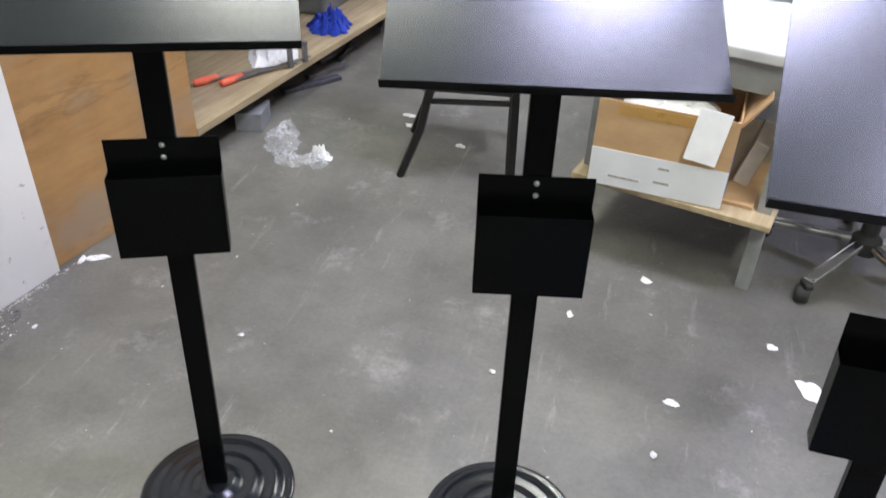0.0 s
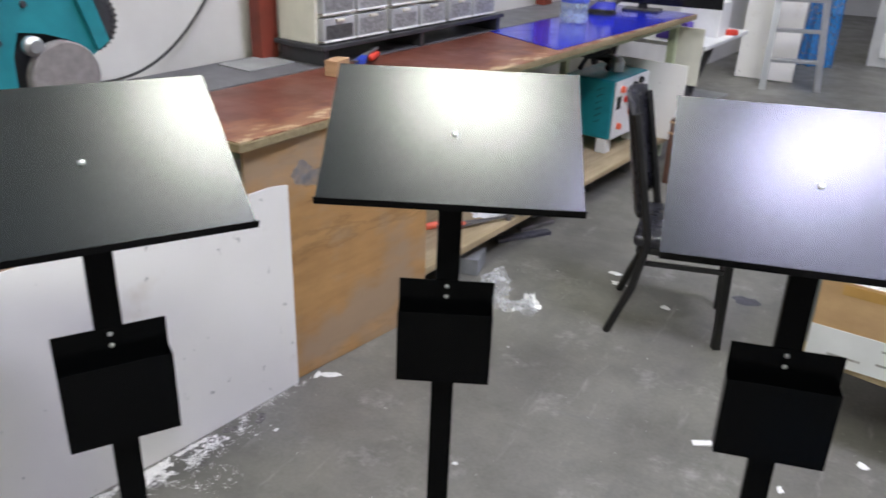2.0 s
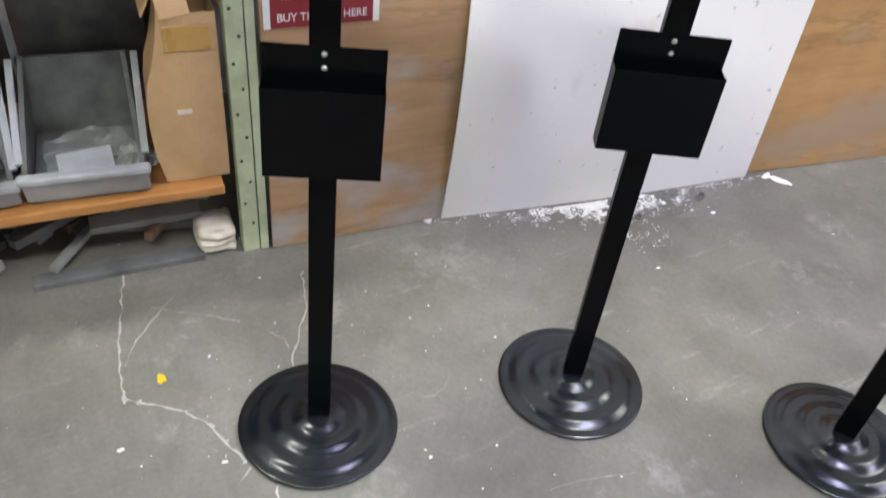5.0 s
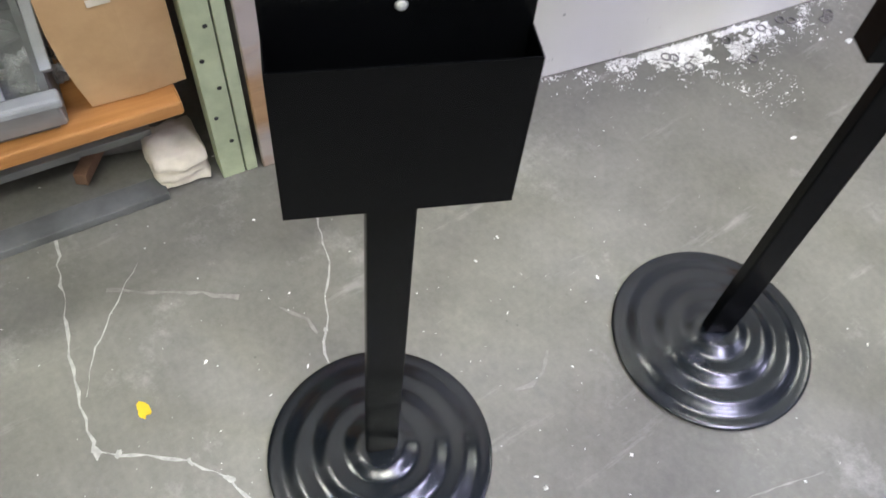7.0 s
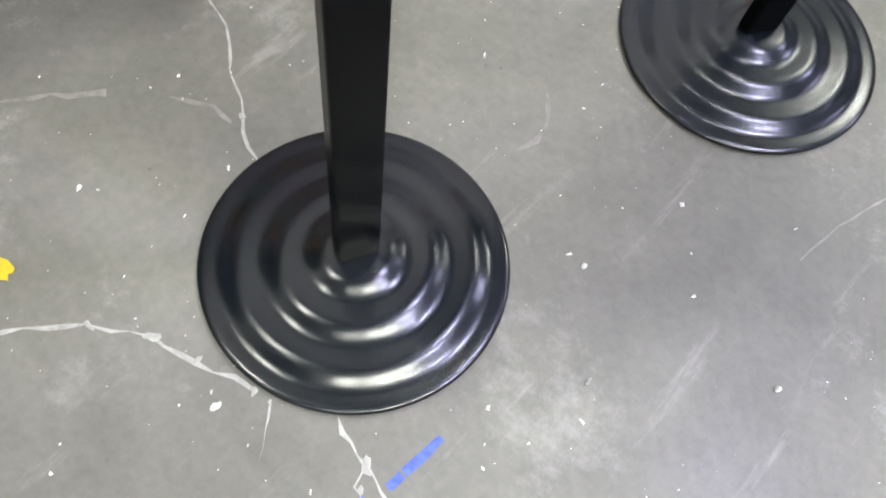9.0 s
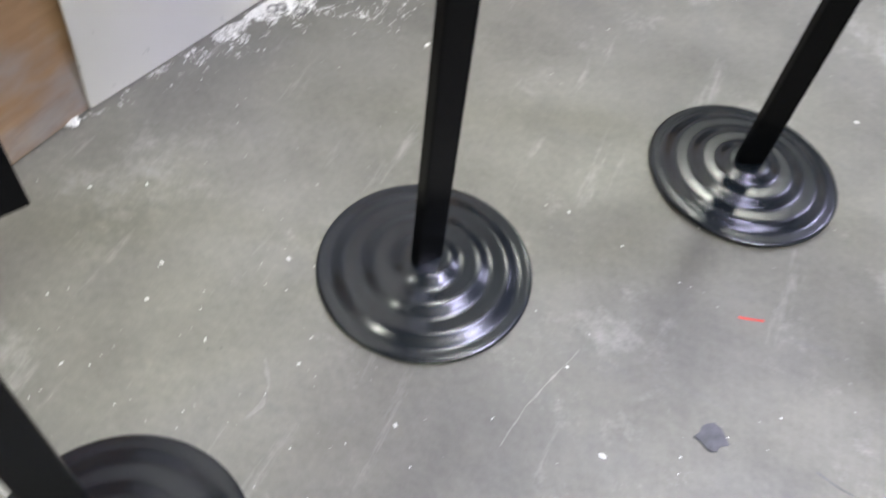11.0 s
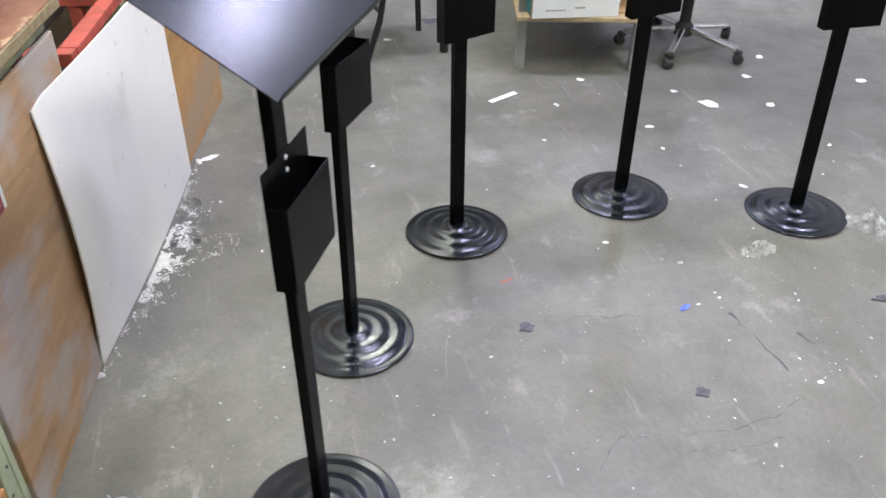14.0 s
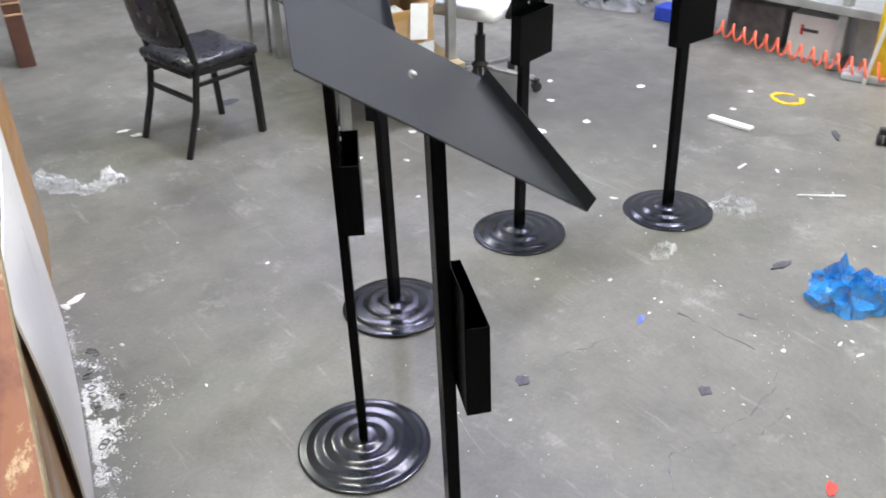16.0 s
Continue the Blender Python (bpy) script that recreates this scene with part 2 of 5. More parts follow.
M = {
    "concrete": concrete("concrete"),
    "tray": satin("satin_black_paint", (0.008, 0.0105, 0.0115), 0.253, 0.60),
    "black": satin("black_powder_coat", (0.0018, 0.002, 0.0024), 0.26, 0.09),
    "base": satin("black_gloss_paint", (0.003, 0.005, 0.008), 0.225, 0.62),
    "zinc": plain("zinc_plate", (0.75, 0.76, 0.76), 0.3, 0.6),
    "plaster": plain("wall_paint", (0.62, 0.605, 0.57), 0.75, 0, 0.09, 2.2, 0.1, 0.3),
    "grey_wall": plain("grey_wall_paint", (0.42, 0.42, 0.42), 0.75, 0, 0.12, 1.5, 0.1),
    "dim_wall": plain("dull_wall_paint", (0.34, 0.335, 0.32), 0.8, 0, 0.15, 1.5, 0.1),
    "table_white": plain("worn_white_table", (0.56, 0.56, 0.55), 0.5, 0, 0.10, 6, 0.1),
    "plaster_smear": film("grey_plaster_smear", (0.36, 0.36, 0.36), 0.30, 0.8),
    "pale_scuff": plain("pale_floor_scuff", (0.225, 0.218, 0.202), 0.8, 0, 0.25, 50),
    "ceiling": plain("ceiling_board", (0.065, 0.065, 0.068), 0.85, 0, 0.08, 1.2),
    "laminate": laminate("worn_red_laminate"),
    "chipboard": wood("chipboard_edge", (0.22, 0.17, 0.09), (0.36, 0.29, 0.17)),
    "ply": wood("brown_plywood", (0.36, 0.195, 0.075), (0.50, 0.29, 0.12), (0.36, 0.27, 0.19), (1, 0.6, 3.5)),
    "ply_smear": wood("stained_plywood", (0.36, 0.215, 0.11), (0.49, 0.31, 0.17), (0.42, 0.40, 0.395), (1, 0.9, 9)),
    "shelf_wood": wood("orange_shelf_wood", (0.36, 0.155, 0.045), (0.52, 0.25, 0.09), None, (14, 1, 14), 0.42),
    "pale_wood": wood("pale_shelf_wood", (0.34, 0.26, 0.15), (0.5, 0.4, 0.25), None, (14, 1, 14)),
    "white_board": scuffed("white_melamine"),
    "green": plain("green_steel_paint", (0.43, 0.48, 0.31), 0.5, 0, 0.2, 14, 0.12),
    "grey_mat": plain("grey_bench_board", (0.11, 0.108, 0.115), 0.55, 0, 0.2, 4),
    "red_steel": plain("red_oxide_paint", (0.42, 0.085, 0.06), 0.5, 0, 0.35, 14, 0.2),
    "dark_red": plain("dark_red_paint", (0.19, 0.035, 0.02), 0.55, 0, 0.2, 8),
    "teal": plain("teal_enamel", (0.015, 0.22, 0.26), 0.35, 0, 0.15, 10),
    "dark_steel": plain("dark_steel", (0.06, 0.06, 0.065), 0.45, 0.4),
    "stone_disc": plain("abrasive_disc", (0.24, 0.22, 0.215), 0.9, 0, 0.15, 40, 0.5),
    "alu": plain("aluminium", (0.46, 0.47, 0.48), 0.42, 0.85, 0.1),
    "chrome": plain("chrome", (0.78, 0.78, 0.78), 0.1, 1.0, 0.03),
    "grey_steel": plain("grey_steel_paint", (0.27, 0.275, 0.27), 0.5, 0.1, 0.2),
    "bins": plain("ivory_plastic", (0.68, 0.66, 0.56), 0.45, 0, 0.08),
    "clear_drawer": plain("frosted_drawer_plastic", (0.40, 0.41, 0.415), 0.2, 0, 0.3, 7, 0.02, 0.7),
    "hardware": speckled("mixed_hardware"),
    "brown_card": plain("dark_brown_card", (0.10, 0.045, 0.028), 0.6, 0, 0.2, 8),
    "blue_sheet": plain("blue_sheet", (0.012, 0.02, 0.42), 0.15, 0, 0.08, 3, 0.02),
    "blue_cloth": plain("blue_cloth", (0.015, 0.045, 0.35), 0.9, 0, 0.3, 20, 0.4),
    "blue_bag": film("blue_plastic_bag", (0.02, 0.30, 0.80), 0.75, 0.15),
    "clear_film": film("clear_plastic_film", (0.80, 0.81, 0.82), 0.17, 0.10),
    "bag_film": film("bright_plastic_film", (0.88, 0.89, 0.90), 0.29, 0.06),
    "water_bottle": film("clear_blue_bottle", (0.55, 0.70, 0.85), 0.35, 0.08),
    "card": wood("brown_cardboard", (0.46, 0.29, 0.145), (0.57, 0.375, 0.20), None, (1, 3, 3), 0.8),
    "card_tape": plain("tan_packing_tape", (0.47, 0.27, 0.08), 0.3, 0, 0.12),
    "card_white": plain("white_carton_print", (0.72, 0.73, 0.74), 0.6, 0, 0.08, 6),
    "white": plain("white_plastic", (0.78, 0.78, 0.76), 0.4, 0, 0.06),
    "paper": plain("white_paper", (0.82, 0.82, 0.80), 0.8, 0, 0.05, 20, 0.1),
    "vinyl": plain("black_vinyl", (0.016, 0.016, 0.021), 0.29, 0, 0.25, 10, 0.15),
    "black_wood": plain("black_lacquer", (0.008, 0.008, 0.008), 0.35, 0, 0.3, 8),
    "rubber": plain("black_rubber", (0.02, 0.02, 0.02), 0.7),
    "grey_crate": plain("grey_plastic_crate", (0.33, 0.34, 0.36), 0.45, 0, 0.25, 8),
    "dark_crate": plain("dusty_dark_plastic", (0.115, 0.118, 0.118), 0.38, 0, 0.5, 9),
    "maroon": plain("maroon_print", (0.22, 0.018, 0.025), 0.4, 0, 0.08),
    "yellow": plain("yellow_paint", (0.75, 0.50, 0.02), 0.5, 0, 0.1, 30),
    "orange": plain("orange_plastic", (0.88, 0.17, 0.09), 0.35, 0, 0.1),
    "red": plain("red_plastic", (0.60, 0.05, 0.03), 0.4),
    "purple": plain("purple_card", (0.13, 0.07, 0.50), 0.5),
    "newsprint": newsprint("newsprint"),
    "block": wood("raw_pine", (0.42, 0.25, 0.13), (0.58, 0.38, 0.22)),
    "crack_fill": plain("chalky_crack_filling", (0.42, 0.41, 0.39), 0.95, 0, 0.3, 60, 0.4),
    "powder": plain("white_dust", (0.78, 0.77, 0.75), 0.95, 0, 0.12, 30, 0.5),
    "mark_dark": plain("dark_mark", (0.06, 0.06, 0.075), 0.6, 0, 0.4, 60),
    "mark_grey": plain("faint_grey_mark", (0.33, 0.32, 0.31), 0.7, 0, 0.4, 60),
    "scuff": plain("grey_scuff", (0.095, 0.095, 0.10), 0.6, 0, 0.4, 60),
    "mark_blue": plain("blue_chalk", (0.10, 0.15, 0.55), 0.8, 0, 0.4, 60),
    "scrap_grey": plain("scrap_steel", (0.20, 0.19, 0.19), 0.5, 0.5, 0.4, 9),
    "rust": plain("rusty_steel", (0.16, 0.09, 0.055), 0.7, 0.3, 0.4, 12),
    "screen": plain("black_screen", (0.006, 0.006, 0.008), 0.12),
    "brick_grey": plain("grey_block", (0.22, 0.225, 0.24), 0.85, 0, 0.15, 20, 0.4),
    "cream_cloth": plain("cream_cloth", (0.62, 0.56, 0.46), 0.9, 0, 0.15, 20, 0.4),
}


def lamp_material(name, colour, strength):
    n = Nodes(name)
    n.color((0.8, 0.8, 0.8))
    n.bsdf.inputs["Emission Color"].default_value = (*colour, 1)
    return n.set(Emission_Strength=strength)


# ---- builders ----
def thing(name, label, category, m=None, group="", kind=""):
    ob = new(name)
    ob.empty_display_size = 0.05
    ob.matrix_basis = m or Matrix()
    return tagged(ob, label, category, group, kind)


def part(name, bm, mat, parent=None, label="", m=None, smooth=False):
    me = bpy.data.meshes.new(name)
    bmesh.ops.recalc_face_normals(bm, faces=bm.faces)
    bm.to_mesh(me)
    bm.free()
    me.materials.append(M[mat] if isinstance(mat, str) else mat)
    if smooth:
        for p in me.polygons:
            p.use_smooth = True
    ob = new(name, me)
    ob.parent = parent
    if m is not None:
        ob.matrix_basis = m
    return tagged(ob, label)


def box(sx, sy, sz, at=(0, 0, 0), bevel=0.003, turn=None, bm=None):
    """A bevelled box whose middle is at `at`."""
    b = bmesh.new()
    bmesh.ops.create_cube(b, size=1, matrix=Matrix.Diagonal((sx, sy, sz, 1)))
    w = min(bevel, 0.4 * min(sx, sy, sz))
    if w > 0:
        bmesh.ops.bevel(b, geom=b.edges[:], offset=w, segments=2, affect="EDGES", profile=0.5)
    b.transform(Matrix.Translation(at) @ (turn or Matrix()))
    return join(bm, b)


def join(bm, b):
    if bm is None:
        return b
    me = bpy.data.meshes.new("tmp")
    b.to_mesh(me)
    b.free()
    bm.from_mesh(me)
    bpy.data.meshes.remove(me)
    return bm


def lathe(profile, n=40, at=(0, 0, 0), bm=None):
    b = bmesh.new()
    rings = [[b.verts.new((r * math.cos(2 * math.pi * i / n), r * math.sin(2 * math.pi * i / n), z)) for i in range(n)] for r, z in profile]
    for p, q in zip(rings, rings[1:]):
        for i in range(n):
            b.faces.new((p[i], p[(i + 1) % n], q[(i + 1) % n], q[i]))
    b.faces.new(rings[0][::-1])
    b.faces.new(rings[-1])
    b.transform(Matrix.Translation(at))
    return join(bm, b)


def tube(points, r, n=8, bm=None, closed=False):
    b = bmesh.new()
    pts = [Vector(p) for p in points]
    rings = []
    side = None
    for i, p in enumerate(pts):
        d = (pts[min(i + 1, len(pts) - 1)] - pts[max(i - 1, 0)]).normalized()
        if side is None:
            side = d.orthogonal().normalized()
        side = (side - d * side.dot(d)).normalized()
        up = d.cross(side)
        rings.append([b.verts.new(p + r * (math.cos(2 * math.pi * k / n) * side + math.sin(2 * math.pi * k / n) * up)) for k in range(n)])
    for p, q in zip(rings, rings[1:]):
        for i in range(n):
            b.faces.new((p[i], p[(i + 1) % n], q[(i + 1) % n], q[i]))
    b.faces.new(rings[0][::-1])
    b.faces.new(rings[-1])
    return join(bm, b)


def bar(a, c, w, h, bm=None, bevel=0.002):
    """A square bar from a to c."""
    a, c = Vector(a), Vector(c)
    d = c - a
    return box(w, h, d.length, (a + c) / 2, bevel, d.to_track_quat("Z", "Y").to_matrix().to_4x4(), bm)


def slab(outline, z0, z1, bm=None):
    """A flat piece with the given outline."""
    b = bmesh.new()
    low = [b.verts.new((x, y, z0)) for x, y in outline]
    top = [b.verts.new((x, y, z1)) for x, y in outline]
    b.faces.new(low[::-1])
    b.faces.new(top)
    k = len(low)
    for i in range(k):
        b.faces.new((low[i], low[(i + 1) % k], top[(i + 1) % k], top[i]))
    return join(bm, b)


def ragged(rng, rx, ry, n=9, wild=0.35):
    return [((1 + rng.uniform(-wild, wild)) * rx * math.cos(2 * math.pi * i / n), (1 + rng.uniform(-wild, wild)) * ry * math.sin(2 * math.pi * i / n)) for i in range(n)]


def crumple(w, d, h, seed, n=26, edge=0.35, sharp=1.0):
    """A crumpled sheet lying on the ground, with folds."""
    b = bmesh.new()
    grid = {}
    for i in range(n):
        for j in range(n):
            u, v = i / (n - 1) * 2 - 1, j / (n - 1) * 2 - 1
            ang = math.atan2(v, u)
            lim = 1 - edge * (0.5 + 0.5 * noise.noise((math.cos(ang) * 1.3 + seed, math.sin(ang) * 1.3, seed)))
            k = max(abs(u), abs(v))
            s = (k / max(1e-6, math.hypot(u, v))) * lim
            x, y = u * s * w / 2, v * s * d / 2
            f = abs(noise.noise((u * 2.4 * sharp + seed, v * 2.4 * sharp, seed * 1.7))) + 0.5 * abs(noise.noise((u * 6 * sharp, v * 6 * sharp + seed, 2)))
            z = 0.003 + h * (1 - k ** 3) * (0.25 + 1.3 * f)
            x += 0.12 * w * noise.noise((u * 3, v * 3, seed + 5))
            y += 0.12 * d * noise.noise((u * 3, v * 3, seed + 9))
            grid[i, j] = b.verts.new((x, y, z))
    for i in range(n - 1):
        for j in range(n - 1):
            b.faces.new((grid[i, j], grid[i + 1, j], grid[i + 1, j + 1], grid[i, j + 1]))
    return b


def text(words, size, mat, parent, m, label="", stretch=1.0, depth=0.0006):
    cu = bpy.data.curves.new("lettering", "FONT")
    cu.body, cu.size, cu.align_x, cu.extrude = words, size, "CENTER", depth
    ob = new("lettering", cu)
    me = bpy.data.meshes.new_from_object(ob)
    bpy.data.objects.remove(ob)
    me.materials.append(M[mat])
    ob = new("lettering", me)
    ob.parent = parent
    ob.matrix_basis = m @ Matrix.Diagonal((stretch, 1, 1, 1))
    return tagged(ob, label)


# the workbenches and the long wall share one direction; local x points into the room, y along the wall
BENCH = pose(-1.345, 2.08, 0, 0, 0, -7.82)


def bl(x, y, z=0, rz=0):
    return BENCH @ pose(x, y, z, 0, 0, rz)


# ---- setting ----
def ground_sheet(x0, y0, x1, y1, z0, z1):
    return box(x1 - x0, y1 - y0, z1 - z0, ((x0 + x1) / 2, (y0 + y1) / 2, (z0 + z1) / 2), 0)


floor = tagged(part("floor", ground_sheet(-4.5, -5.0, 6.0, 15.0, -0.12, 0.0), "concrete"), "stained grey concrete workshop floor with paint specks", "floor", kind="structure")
tagged(part("ceiling", ground_sheet(-4.5, -5.0, 6.0, 15.0, 6.6, 6.7), "ceiling"), "grey board ceiling of the workshop", "ceiling", kind="structure")
tagged(part("wall_west", box(0.12, 19, 6.6, (-1.06, 2.5, 3.3), 0), "plaster", m=BENCH), "off-white painted wall behind the workbenches", "wall", kind="structure")
tagged(part("wall_north", box(10.5, 0.12, 6.6, (0.75, 14.9, 3.3), 0), "grey_wall"), "grey painted far wall", "wall", kind="structure")
tagged(part("wall_east", box(0.12, 20, 6.6, (5.2, 5, 3.3), 0), "grey_wall"), "grey painted wall", "wall", kind="structure")
tagged(part("wall_south", box(10.5, 0.12, 6.6, (0.75, -4.5, 3.3), 0), "dim_wall"), "dull grey painted wall behind the walk", "wall", kind="structure")


# ---- ceiling lights ----
def ceiling_light(x, y, rz, mat):
    th = thing("ceiling_light", "unseen white ceiling panel lamp with a glowing diffuser", "ceiling light", pose(x, y, 6.0, 0, 0, rz), "ceiling lights")
    part("frame", box(0.34, 1.06, 0.06, (0, 0, 0.055), 0.004), "white", th)
    part("diffuser", box(0.28, 1.00, 0.012, (0, 0, 0.0185), 0), mat, th, "glowing diffuser")
    for s in (-1, 1):
        part("hanger", bar((0, s * 0.4, 0.08), (0, s * 0.4, 0.6), 0.008, 0.008), "zinc", th)
    return th


NEUTRAL = lamp_material("lamp_neutral", (0.97, 1.0, 0.915), 130)
COOL = lamp_material("lamp_cool", (0.69, 0.69, 1.0), 160)
ceiling_light(-0.89, 2.84, -70, NEUTRAL)
ceiling_light(0.96, 2.80, -62, COOL)
ceiling_light(-2.75, -1.15, -8, NEUTRAL)
# unseen lamp, added to light the leaning boards from the side
ceiling_light(1.3, -2.3, -70, NEUTRAL)
ceiling_light(2.5, 1.9, -62, COOL)
# two more unseen lamps, added as side light on the board fronts
ceiling_light(2.1, -0.9, -8, NEUTRAL)
ceiling_light(2.5, 0.3, -8, NEUTRAL)
# assumed lamp carrying the grid on over the far floor, unseen
ceiling_light(0.3, 7.6, -70, NEUTRAL)
ceiling_light(3.3, 7.8, -62, COOL)


# ---- sign stands ----
def sign_stand():
    """x to the reader's right, -y towards the reader."""
    th = thing("sign_stand", "black metal sign stand with tilted tray and leaflet pocket", "sign stand", group="sign stands in an arc")
    profile = [(0.178, 0.001), (0.183, 0.002), (0.183, 0.005), (0.1805, 0.0066), (0.176, 0.0072)]
    for r0, z0, r1, z1 in ((0.168, 0.0075, 0.130, 0.0165), (0.118, 0.0168, 0.080, 0.0258), (0.068, 0.0260, 0.030, 0.0355)):
        for i in range(11):
            k = i / 10
            e = k * k * k * (k * (6 * k - 15) + 10)
            profile.append((r0 + (r1 - r0) * k, z0 + (z1 - z0) * e))
    profile += [(0.026, 0.036), (0.020, 0.036)]
    part("base", lathe(profile, 72), "base", th, "round black base pressed with raised rings", smooth=True)
    part("pole", box(0.050, 0.0232, 1.18, (0, 0, 0.625), 0.003), "black", th)
    tray = box(0.514, 0.378, 0.0022, (0, 0, 0), 0.0004)
    tray = part("tray", tray, "tray", th, "tilted black sheet-metal tray with a front lip", pose(0, 0.026, 1.2513, 33, 0, 0))
    # same sheet as the tray; the duller black puts its dark reflection into the paint
    part("lip", box(0.514, 0.0022, 0.020, (0, -0.190, 0.0095), 0.0006), "black", tray, "folded black front lip")
    part("bracket", box(0.10, 0.14, 0.004, (0, 0, 0), 0.001), "black", th, "", pose(0, 0.024, 1.2467, 33, 0, 0))
    part("nut", lathe([(0.002, 0), (0.0058, 0), (0.0058, 0.0025), (0.0045, 0.004), (0.001, 0.0045)], 14), "zinc", th, "small bright screw head", pose(0, 0.0255, 1.2528, 33, 0, 0))
    po = part("pocket", box(0.202, 0.0024, 0.168, (0, -0.051, 0.803), 0.0008), "black", th, "open-topped black leaflet pocket")
    part("back_plate", box(0.202, 0.002, 0.228, (0, -0.0128, 0.833), 0.0005), "black", po)
    for s in (-1, 1):
        part("side", box(0.002, 0.0361, 0.168, (s * 0.100, -0.0318, 0.803), 0.0005), "black", po)
    part("bottom", box(0.198, 0.0361, 0.002, (0, -0.0318, 0.7205), 0.0005), "black", po)
    for z in (0.933, 0.909):
        part("screw", lathe([(0.001, 0.0025), (0.0042, 0.0018), (0.0052, 0)], 12), "zinc", po, "bright screw head", pose(0, -0.014, z, 90, 0, 0), True)
    return th


def stand_pose(x, y, facing, lean_x=0.0, lean_y=0.0):
    tilt = Vector((lean_x, lean_y, 0.9)).normalized()
    q = Vector((0, 0, 1)).rotation_difference(tilt).to_matrix().to_4x4()
    return Matrix.Translation((x, y, 0.001)) @ q @ pose(0, 0, 0, 0, 0, facing + 90)


stand = sign_stand()
stand.matrix_basis = stand_pose(-0.997, 0.527, -25.9, -0.011, 0.024)
copy_thing(stand, stand_pose(-0.841, 1.144, -31.7, -0.002, 0.011))
copy_thing(stand, stand_pose(-0.396, 1.636, -64.1, -0.003, 0.026))
copy_thing(stand, stand_pose(0.282, 1.747, -76.7, -0.007, 0.004))
copy_thing(stand, stand_pose(0.880, 1.493, -92.4, -0.025, 0.024))


# ---- workbenches ----
def bench_top(y0, y1, x0, x1, split, th):
    """Chipboard top with red laminate in front and a grey board behind."""
    part("top", box(x1 - x0, y1 - y0, 0.03, ((x0 + x1) / 2, (y0 + y1) / 2, 0.954), 0.004), "chipboard", th, "chipboard top with rough edges")
    part("top_sheet", box(x1 - split - 0.004, y1 - y0 - 0.006, 0.004, ((split + x1) / 2, (y0 + y1) / 2, 0.9715), 0.001), "laminate", th, "red laminate rubbed pale at the edge")


def leg_frame(th, ys, x0, x1, y0, y1, mat="green"):
    for y in ys:
        for x in (x0, x1):
            part("leg", bar((x, y, 0), (x, y, 0.885), 0.05, 0.05), mat, th)
    part("rail", bar((x1, y0, 0.912), (x1, y1, 0.912), 0.05, 0.052), mat, th)
    part("rail", bar((x0, y0, 0.912), (x0, y1, 0.912), 0.05, 0.052), mat, th)
    for y in (y0 + 0.03, y1 - 0.03):
        part("rail", bar((x0 + 0.026, y, 0.912), (x1 - 0.026, y, 0.912), 0.05, 0.052), mat, th)


bench = thing("workbench", "long workbench with worn red laminate top on pale green steel", "workbench", BENCH, "workbenches along the wall")
bench_top(0, 3.85, -0.96, 0.0, -0.58, bench)
part("back_board", box(0.37, 3.84, 0.006, (-0.772, 1.925, 0.9725), 0.001), "grey_mat", bench, "grey board along the back")
leg_frame(bench, (0.026, 3.78), -0.9, -0.115, 0.0, 3.83)
part("shelf", box(0.86, 2.85, 0.035, (-0.45, 2.40, 0.165), 0.004), "pale_wood", bench, "pale wooden under-shelf")

bench2 = thing("workbench", "worn red workbench with pale green beam, post and loaded shelf", "workbench", BENCH, "workbenches along the wall")
bench_top(-3.6, -0.64, -0.98, -0.05, -0.60, bench2)
part("back_board", box(0.375, 2.95, 0.006, (-0.79, -2.12, 0.9725), 0.001), "grey_mat", bench2, "grey board along the back")
leg_frame(bench2, (-3.5, -2.4), -0.93, -0.12, -3.58, -0.66)
part("leg", bar((-0.115, -1.5085, 0), (-0.115, -1.5085, 0.885), 0.05, 0.045), "green", bench2, "wide pale green post with bolt holes")
for k in range(11):
    part("bolt_hole", lathe([(0.001, 0.0), (0.0045, 0.0), (0.0045, 0.0008), (0.001, 0.0008)], 10), "rubber", bench2, "", pose(-0.0899, -1.5085 + 0.009 * (-1) ** k, 0.10 + 0.07 * k, 0, 90, 0))
part("leg", bar((-0.112, -1.4715, 0), (-0.112, -1.4715, 0.885), 0.045, 0.023), "green", bench2)
part("leg", bar((-0.93, -1.5, 0), (-0.93, -1.5, 0.885), 0.05, 0.05), "green", bench2)
part("shelf", box(0.85, 2.0, 0.03, (-0.49, -2.57, 0.245), 0.005), "shelf_wood", bench2, "orange-stained wooden shelf")

# boards leaning on the benches
th = tagged(part("plywood_board", box(0.015, 0.875, 0.934, (0.0, 0.4775, 0.468), 0.003), "ply", m=BENCH @ pose(-0.056, 0.01, 0, 0, 0, -4.6)), "brown plywood board standing against the workbench", "board")
q = random.Random(3)
for y, z, rx, rz in ((0.36, 0.77, 0.085, 0.035), (0.44, 0.80, 0.07, 0.03), (0.27, 0.80, 0.045, 0.04), (0.40, 0.735, 0.06, 0.02)):
    part("smear", slab(ragged(q, rx, rz, 18, 0.25), 0.0, 0.0012), "plaster_smear", th, "grey plaster smear", pose(0.0078, y, z, 90, 0, 90))
th = tagged(part("plywood_board", box(0.015, 0.80, 0.88, (0.0, -0.40, 0.441), 0.003), "ply_smear", m=BENCH @ pose(-0.0905, -0.65, 0, 0, 0, 0)), "brown plywood board with grey plaster smears", "board")


